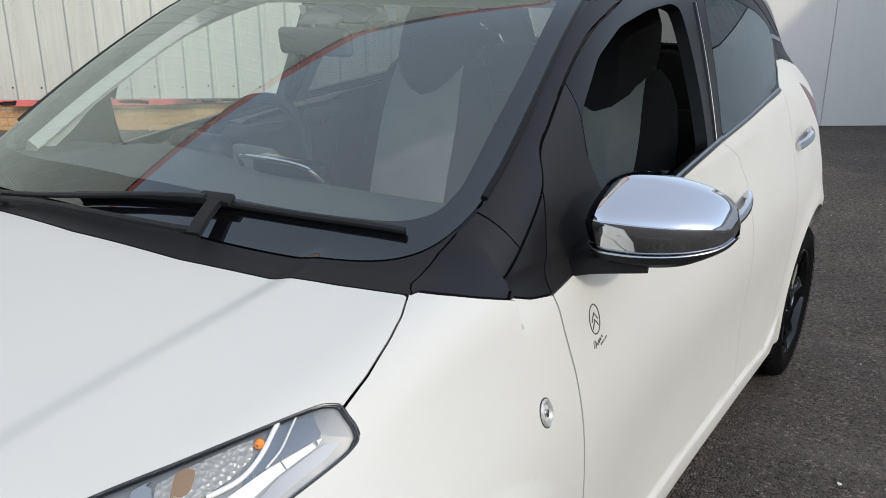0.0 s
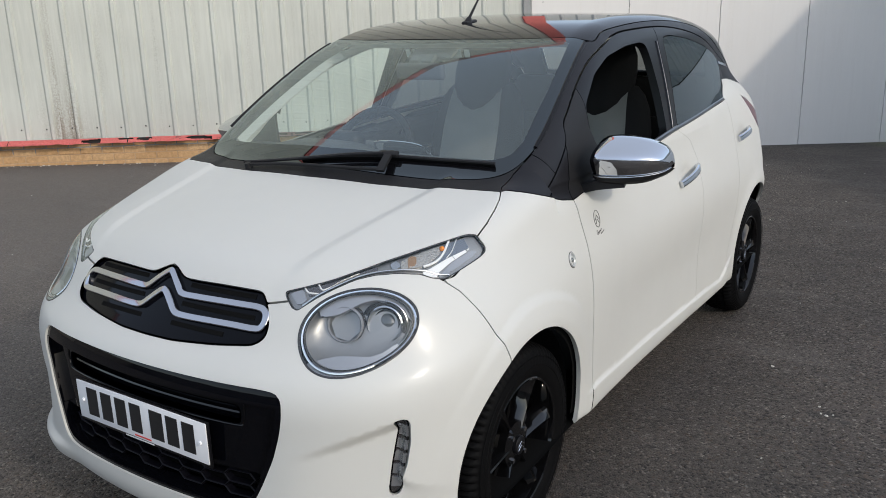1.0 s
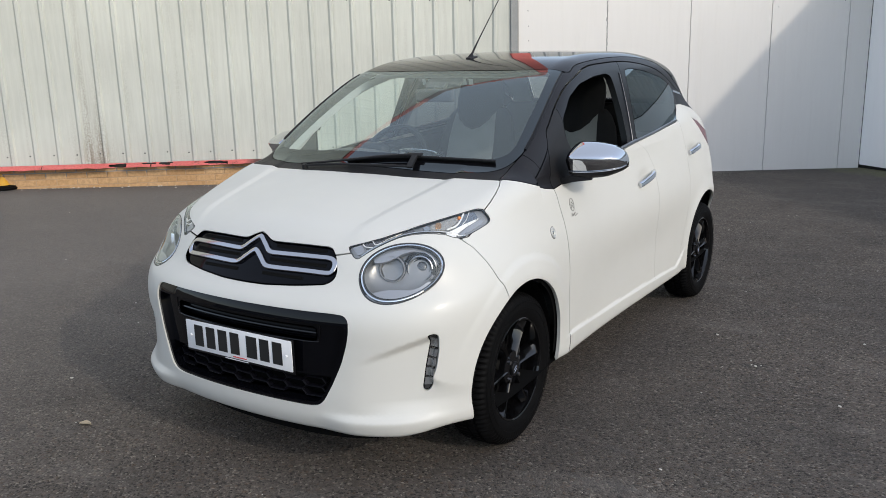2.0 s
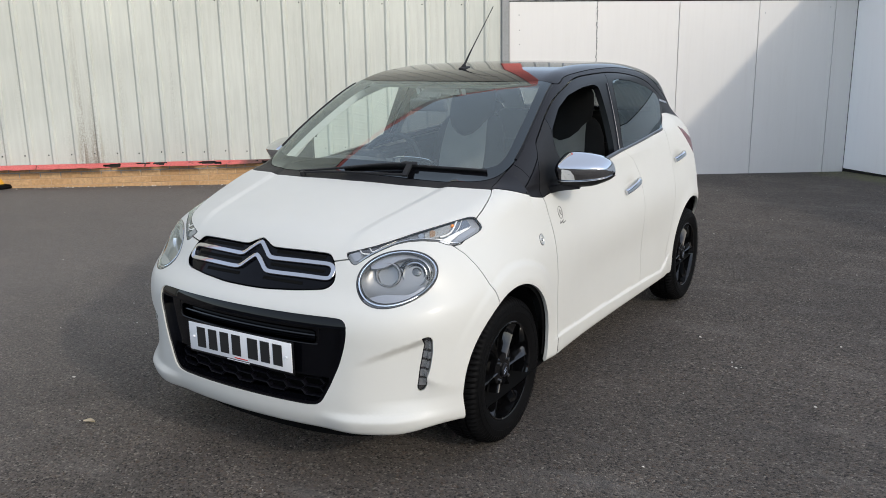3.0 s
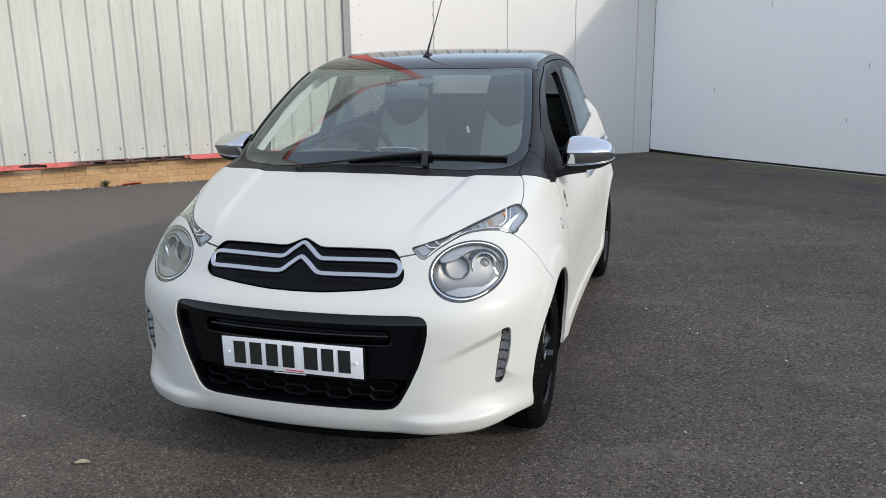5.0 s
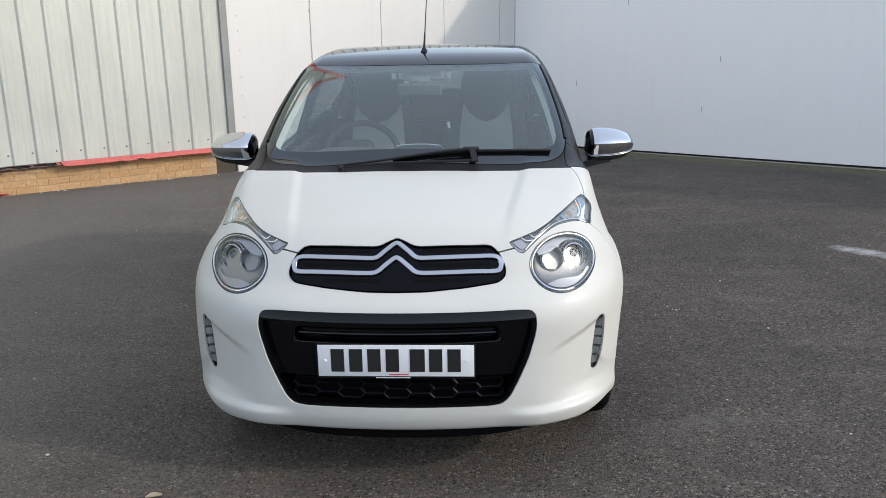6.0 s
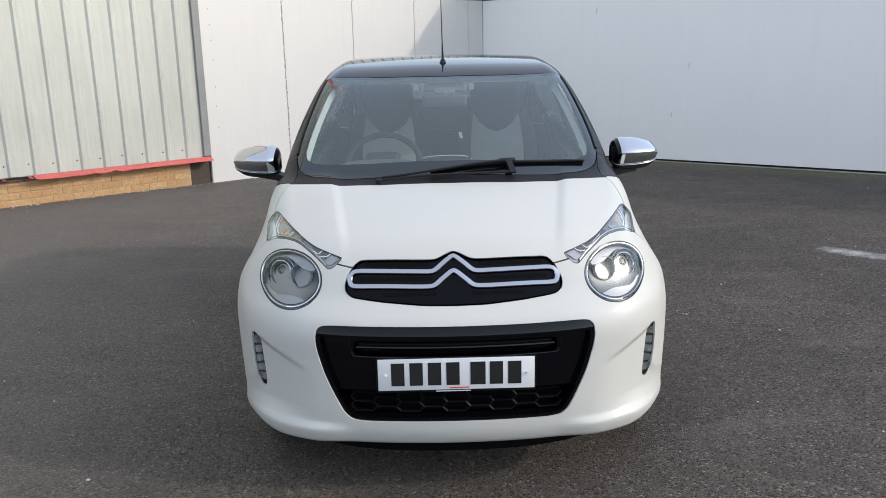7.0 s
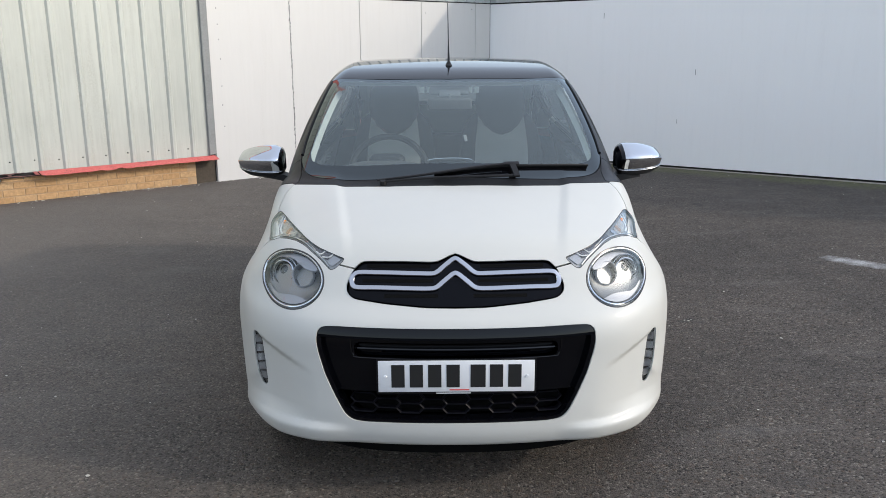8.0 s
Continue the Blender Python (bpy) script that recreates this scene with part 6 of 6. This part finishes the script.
# red flashing in lengths, split and partly broken away
def flashing(x0, x1, holes):
    step, rows = 0.008, 11
    xs = np.arange(x0, x1 + 1e-6, step)
    bm = bmesh.new()
    grid = []
    for i, x in enumerate(xs):
        col = []
        for j in range(rows):
            f = j / (rows - 1)
            ragged = 0.010 * noise.noise(Vector((x * 9.0, 0.0, 1.0))) if j == 0 else 0.0
            thin = float(np.interp(x, [-8.35, -8.05, -7.00, -6.94], [0.0, 0.024, 0.030, 0.0])) + 0.006 * noise.noise(Vector((x * 5.0, 4.0, 0.0)))
            out = -0.040 - 0.095 * (1 - f) + 0.008 * noise.noise(Vector((x * 3.0, f * 2.0, 5.0)))
            col.append(bm.verts.new((x, out if j < rows - 1 else -0.031, 0.230 + 0.5 * thin + (0.040 - 0.5 * thin) * f + ragged + FALL * (x + 7.0))))
        grid.append(col)
    for i in range(len(xs) - 1):
        for j in range(rows - 1):
            c = xs[i] + step / 2
            f = (j + 0.5) / (rows - 1)
            gone = any(a < c < b and abs(f - m) < w * (0.45 + 1.1 * noise.noise(Vector((c * 6, f * 1.2, 2.0))) + 0.30 * noise.noise(Vector((c * 26, f * 4, 7.0)))) for a, b, m, w in holes)
            if not gone:
                bm.faces.new((grid[i][j], grid[i + 1][j], grid[i + 1][j + 1], grid[i][j + 1]))
    bmesh.ops.delete(bm, geom=[v for v in bm.verts if not v.link_faces], context="VERTS")
    part("flashing", bm, RED, west, "faded red flashing, cracked and peeling", smooth=False)


HOLES = [(-9.72, -9.54, 0.45, 0.45), (-9.40, -9.22, 0.80, 0.40), (-9.19, -9.04, 0.70, 0.45), (-8.70, -8.44, 0.55, 0.45), (-8.12, -8.02, 0.6, 0.5),
         (-7.98, -7.84, 0.45, 0.40), (-7.80, -7.66, 0.55, 0.40), (-7.58, -7.28, 0.62, 0.62), (-7.25, -7.03, 0.62, 0.66), (-6.20, -6.05, 0.1, 0.35)]
for a, b in ((-13.0, -10.415), (-10.41, -9.28), (-9.27, -7.62), (-7.61, -6.99), (-6.98, -4.96)):
    flashing(a, b, HOLES)

# dark strip behind the flashing, its colour standing for the shade in the holes
bm = bmesh.new()
slab(bm, -13.0, -4.97, -0.026, 0.01, 0.222, 0.262, FALL, -7.0)
part("cavity_shade", bm, DARK, west, smooth=False)

# brick plinth
bm = bmesh.new()
slab(bm, -24.0, -5.20, 0.014, 0.28, -0.20, 0.262, FALL, -7.0)
part("plinth_core", bm, MORTAR, west, smooth=False)
# recess at the plinth's end, its shadow put into a dark brown colour
bm = bmesh.new()
slab(bm, -5.19, -4.93, 0.035, 0.28, -0.20, 0.27)
part("recess", bm, speckled("shaded_recess", (0.075, 0.06, 0.045), 0.95, 40.0, 0.3, 0.2), west, smooth=False)

# white boards
low = new("wall_boards")
low.matrix_world = pose(*CORNER, 0, 0, 0, 45.5)
tagged(low, "low wall of white painted boards with open joints", "wall", kind="structure")
bm = bmesh.new()
slab(bm, -4.93, 0.20, 0.035, 0.20, -0.35, 2.93)
part("wall_core", bm, DARK, low, smooth=False)


def boards(parent, joints, z0, z1, mat, lean=0.0015, gap=0.007):
    for a, b in zip(joints, joints[1:]):
        bm = bmesh.new()
        got = slab(bm, a + gap / 2, b - gap / 2, 0.0, 0.034, z0, z1, bevel=0.003)
        bmesh.ops.rotate(bm, cent=((a + b) / 2, 0.017, 0), matrix=Matrix.Rotation(rng.uniform(-lean, lean), 3, "Z"), verts=got)
        part("board", bm, mat, parent, smooth=False)


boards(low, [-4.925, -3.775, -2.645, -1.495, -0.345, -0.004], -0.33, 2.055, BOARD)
ribbed("cladding_sheet", -4.93, -0.01, [-4.8 + 0.2 * i for i in range(24)], 2.07, 2.93, GREY_CLAD, low, depth=0.025)
bm = bmesh.new()
for a, b, w in ((-3.779, -3.771, 1.0),):
    for i in range(46):
        z = -0.05 + i * 0.045
        block(bm, ((a + b) / 2 + rng.uniform(-0.006, 0.006), -0.0015, z + rng.uniform(-0.01, 0.01)), (rng.uniform(0.004, 0.017), 0.003, rng.uniform(0.02, 0.05)), Matrix.Rotation(rng.uniform(-0.3, 0.3), 4, "Y"))
part("torn_sealant", bm, GREY_TRIM, low, "torn grey sealant in a joint", smooth=False)
nails = [(-4.79, z) for z in (0.55, 0.8, 1.02, 1.33, 1.55, 1.72, 1.9)] + [(-0.43, 1.97), (-1.41, 1.90)]
bm = bmesh.new()
for x, z in nails:
    block(bm, (x + rng.uniform(-0.01, 0.01), -0.001, z), (0.010, 0.003, 0.014), Matrix.Rotation(rng.uniform(-0.6, 0.6), 4, "Y"))
part("fixing_marks", bm, GREY_TRIM, low, "chipped fixing marks", smooth=False)

east = new("wall_east")
east.matrix_world = pose(*CORNER, 0, 0, 0, -44.5)
tagged(east, "long wall of smooth white boards with grey cladding above", "wall", kind="structure")
bm = bmesh.new()
slab(bm, -0.02, 10.6, 0.035, 0.25, -0.40, 2.93)
part("wall_core", bm, DARK, east, smooth=False)
bm = bmesh.new()
for a, b in zip([0.0, 1.15, 2.3, 3.45, 4.6, 5.75, 6.9, 8.05, 9.2], [1.15, 2.3, 3.45, 4.6, 5.75, 6.9, 8.05, 9.2, 10.6]):
    bm = bmesh.new()
    got = slab(bm, a + 0.0002, b - 0.0002, 0.0, 0.034, -0.232, 2.05, bevel=0.0003)
    foot = [v for v in got if v.co.z < 0]
    for v in foot:
        v.co.z = -0.232 + 0.0335 * v.co.x + (0.02 if v.co.x < 0.5 else 0.0)
    part("board", bm, SHADE_BOARD, east, smooth=False)
ribbed("cladding_sheet", 0.0, 10.6, [0.1 + 0.2 * i for i in range(52)], 2.07, 2.93, GREY_CLAD, east, depth=0.025)
bm = bmesh.new()
for i in range(8):
    a, b = 1.6 + i * 1.1, 2.69 + i * 1.1
    slab(bm, a, b, -0.055, -0.030, -0.300 + 0.0335 * a, -0.252 + 0.0335 * a, 0.0335, a)
part("base_edging", bm, speckled("pale_concrete", (0.36, 0.33, 0.30), 0.9, 120.0, 0.3, 0.3), east, "thin broken concrete edging", smooth=False)

bm = bmesh.new()
for x, z, tall in ((2.08, 1.84, 0.075), (3.50, 1.11, 0.07), (3.28, 0.47, 0.06), (1.22, 0.73, 0.08)):
    block(bm, (x, -0.001, z), (0.006, 0.003, tall), Matrix.Rotation(rng.uniform(-0.06, 0.06), 4, "Y"))
part("fixing_marks", bm, GREY_TRIM, east, "short grey fixing marks", smooth=False)

# plain unseen walls added to close the yard, for skylight and reflections
OUTER = speckled("weathered_grey_render", (0.17, 0.164, 0.155), 0.9, 14.0, 0.3, 0.2)
for name, a, b, tall in (("wall_south", (-17.5, -15.0), (18.0, -15.0), 2.4), ("wall_far_east", (18.0, -15.0), (18.0, -2.0), 2.4), ("wall_far_west", (-16.2, -7.2), (-17.5, -15.0), 2.4), ("wall_gate_side", (8.4, 2.8), (18.0, -2.0), 2.6)):
    bm = bmesh.new()
    run = Vector((b[0] - a[0], b[1] - a[1], 0))
    block(bm, ((a[0] + b[0]) / 2, (a[1] + b[1]) / 2, tall / 2 - 0.2), (run.length, 0.3, tall + 0.4), Matrix.Rotation(math.atan2(run.y, run.x), 4, "Z"))
    tagged(part(name, bm, OUTER, None, "plain grey rendered wall, unseen, added to bound light and reflections", smooth=False), category="wall", kind="structure")

# loose things on the ground
LITTER = speckled("pale_grit", (0.55, 0.52, 0.47), 0.9, 200.0, 0.25, 0.2)


def rubble(name, label, spots, mat, squash=0.45):
    bm = bmesh.new()
    for x, y, size in spots:
        got = bmesh.ops.create_icosphere(bm, subdivisions=1, radius=size)["verts"]
        for v in got:
            v.co *= 1 + rng.uniform(-0.35, 0.35)
            v.co.z *= squash
        bmesh.ops.transform(bm, matrix=pose(x, y, ground_z(x, y) + size * 0.25, rng.uniform(-15, 15), 0, rng.uniform(0, 360)), verts=got)
    ob = part(name, bm, mat, None, label, smooth=False)
    return tagged(ob, kind="stuff", category="grit")


wall_at = lambda s, out: (CORNER[0] + 0.7009 * s + 0.7133 * out, CORNER[1] + 0.7133 * s - 0.7009 * out)
chips = []
for _ in range(170):
    s = rng.uniform(-11.5, -5.1)
    chips.append((*wall_at(s, abs(rng.gauss(0.03, 0.05))), rng.choice((0.004, 0.006, 0.008, 0.013))))
for _ in range(40):
    chips.append((*wall_at(rng.uniform(-5.0, -3.5), abs(rng.gauss(0.02, 0.06))), rng.choice((0.004, 0.006, 0.010))))
rubble("plaster_chips", "pale plaster chips and grit lying along the plinth", chips, LITTER)
grit = [(1.345, 1.25, 0.006), (1.365, 1.24, 0.008), (1.385, 1.262, 0.004), (1.33, 1.31, 0.006), (1.77, 0.93, 0.008), (-1.35, -0.48, 0.008), (1.09, 1.62, 0.008), (1.76, 1.82, 0.007)]
for _ in range(620):
    x, y = rng.uniform(-6, 7), rng.uniform(-2.4, 7.0)
    along = (x - CORNER[0]) * 0.7009 + (y - CORNER[1]) * 0.7133
    away = (x - CORNER[0]) * 0.7133 - (y - CORNER[1]) * 0.7009
    if along < -0.15 and away > 0.1 and not (abs(x) < 0.9 and -0.7 < y < 2.9):
        grit.append((x, y, rng.choice((0.0022, 0.003, 0.003, 0.004, 0.0055))))
rubble("loose_grit", "small pale stones scattered over the asphalt", grit, LITTER)

LEAF = speckled("dry_leaf", (0.60, 0.52, 0.38), 0.8, 90.0, 0.25, 0.2)


def curled(name, label, category, x, y, length, width, turn, mat, rise=0.006):
    bm = bmesh.new()
    rows = []
    for i in range(9):
        t = i / 8
        w = width * math.sin(math.pi * min(0.97, max(0.04, t))) ** 0.8 * (1 + rng.uniform(-0.12, 0.12))
        rows.append([bm.verts.new(((t - 0.5) * length, w * (j - 2) / 2, 0.003 + rise * ((j - 2) / 2) ** 2 + 0.004 * math.sin(3 * t))) for j in range(5)])
    for a, b in zip(rows, rows[1:]):
        for j in range(4):
            bm.faces.new((a[j], a[j + 1], b[j + 1], b[j]))
    bmesh.ops.solidify(bm, geom=bm.faces[:], thickness=0.0012)
    ob = part(name, bm, mat, None, label)
    ob.matrix_world = pose(x, y, ground_z(x, y) + 0.002, 0, 0, turn)
    return tagged(ob, category=category)


curled("leaf", "small dry tan leaf lying on the asphalt", "leaf", -0.83, -0.77, 0.055, 0.016, 20, LEAF)
curled("flashing_piece", "broken red strip of flashing lying by the plinth", "debris", -4.552, 4.690, 0.21, 0.026, 45, speckled("bright_red_coating", (0.56, 0.10, 0.07), 0.55, 60.0, 0.2, 0.1), 0.014)

# weed at the foot of the plinth
weed = thing("weed", "small dark green weed growing at the foot of the plinth", "plant", (*wall_at(-7.88, 0.05), ground_z(*wall_at(-7.88, 0.05))))
LEAFY = speckled("weed_leaf", (0.060, 0.075, 0.030), 0.7, 120.0, 0.3)
for i in range(16):
    a, r = i * 2.4, rng.uniform(0.05, 0.11)
    bm = bmesh.new()
    tip = Vector((r * math.cos(a), r * math.sin(a) * 0.6, rng.uniform(0.03, 0.085)))
    side = Vector((-math.sin(a), math.cos(a), 0.1)) * 0.008
    pts_ = [Vector((0, 0, -0.003)), tip * 0.5 + side + Vector((0, 0, 0.012)), tip, tip * 0.5 - side + Vector((0, 0, 0.012))]
    bm.faces.new([bm.verts.new(p) for p in pts_])
    bmesh.ops.solidify(bm, geom=bm.faces[:], thickness=0.001)
    part("leaf", bm, LEAFY, weed)

# yellow post
post = thing("bollard", "slim yellow post on a dark rubber foot beside the plinth", "bollard", (-6.865, 2.41, ground_z(-6.865, 2.41)))
v, f = lathe([(0.0, 0.0), (0.15, 0.0), (0.15, 0.02), (0.135, 0.04), (0.09, 0.05), (0.0, 0.05)], 28)
solid("foot", [(-z, y, x) for x, y, z in v], f, RUBBER, post, "dark rubber foot")
v, f = lathe([(0.0, 0.048), (0.085, 0.048), (0.055, 0.10), (0.026, 0.15), (0.020, 0.62), (0.012, 0.64), (0.0, 0.645)], 28)
solid("post", [(-z, y, x) for x, y, z in v], f, speckled("yellow_plastic", (0.62, 0.34, 0.03), 0.5, 60.0, 0.15, 0.1), post, "yellow plastic post")

# bricks of the plinth, one by one
meshes = []
for variant in range(4):
    bm = bmesh.new()
    got = block(bm, (0, 0, 0), (0.2025, 0.10, 0.0625), None, 0.0035, 1)
    for v in got:
        v.co += Vector((rng.uniform(-1, 1), rng.uniform(-1, 1), rng.uniform(-1, 1))) * 0.0012
    me = bpy.data.meshes.new("brick")
    bm.to_mesh(me)
    bm.free()
    me.materials.append(BRICK)
    meshes.append(me)
for row in range(5):
    z = 0.0685 - 0.0725 + (row - 1) * 0.0725
    for i in range(31):
        x = -5.305 - (0.106 if row % 2 else 0.0) - i * 0.2125
        ob = new("brick", meshes[rng.randrange(4)])
        ob.parent = west
        ob.matrix_basis = pose(x, 0.058 + rng.uniform(-0.0015, 0.0015), z + FALL * (x + 7.0), 0, 1.2, 0)
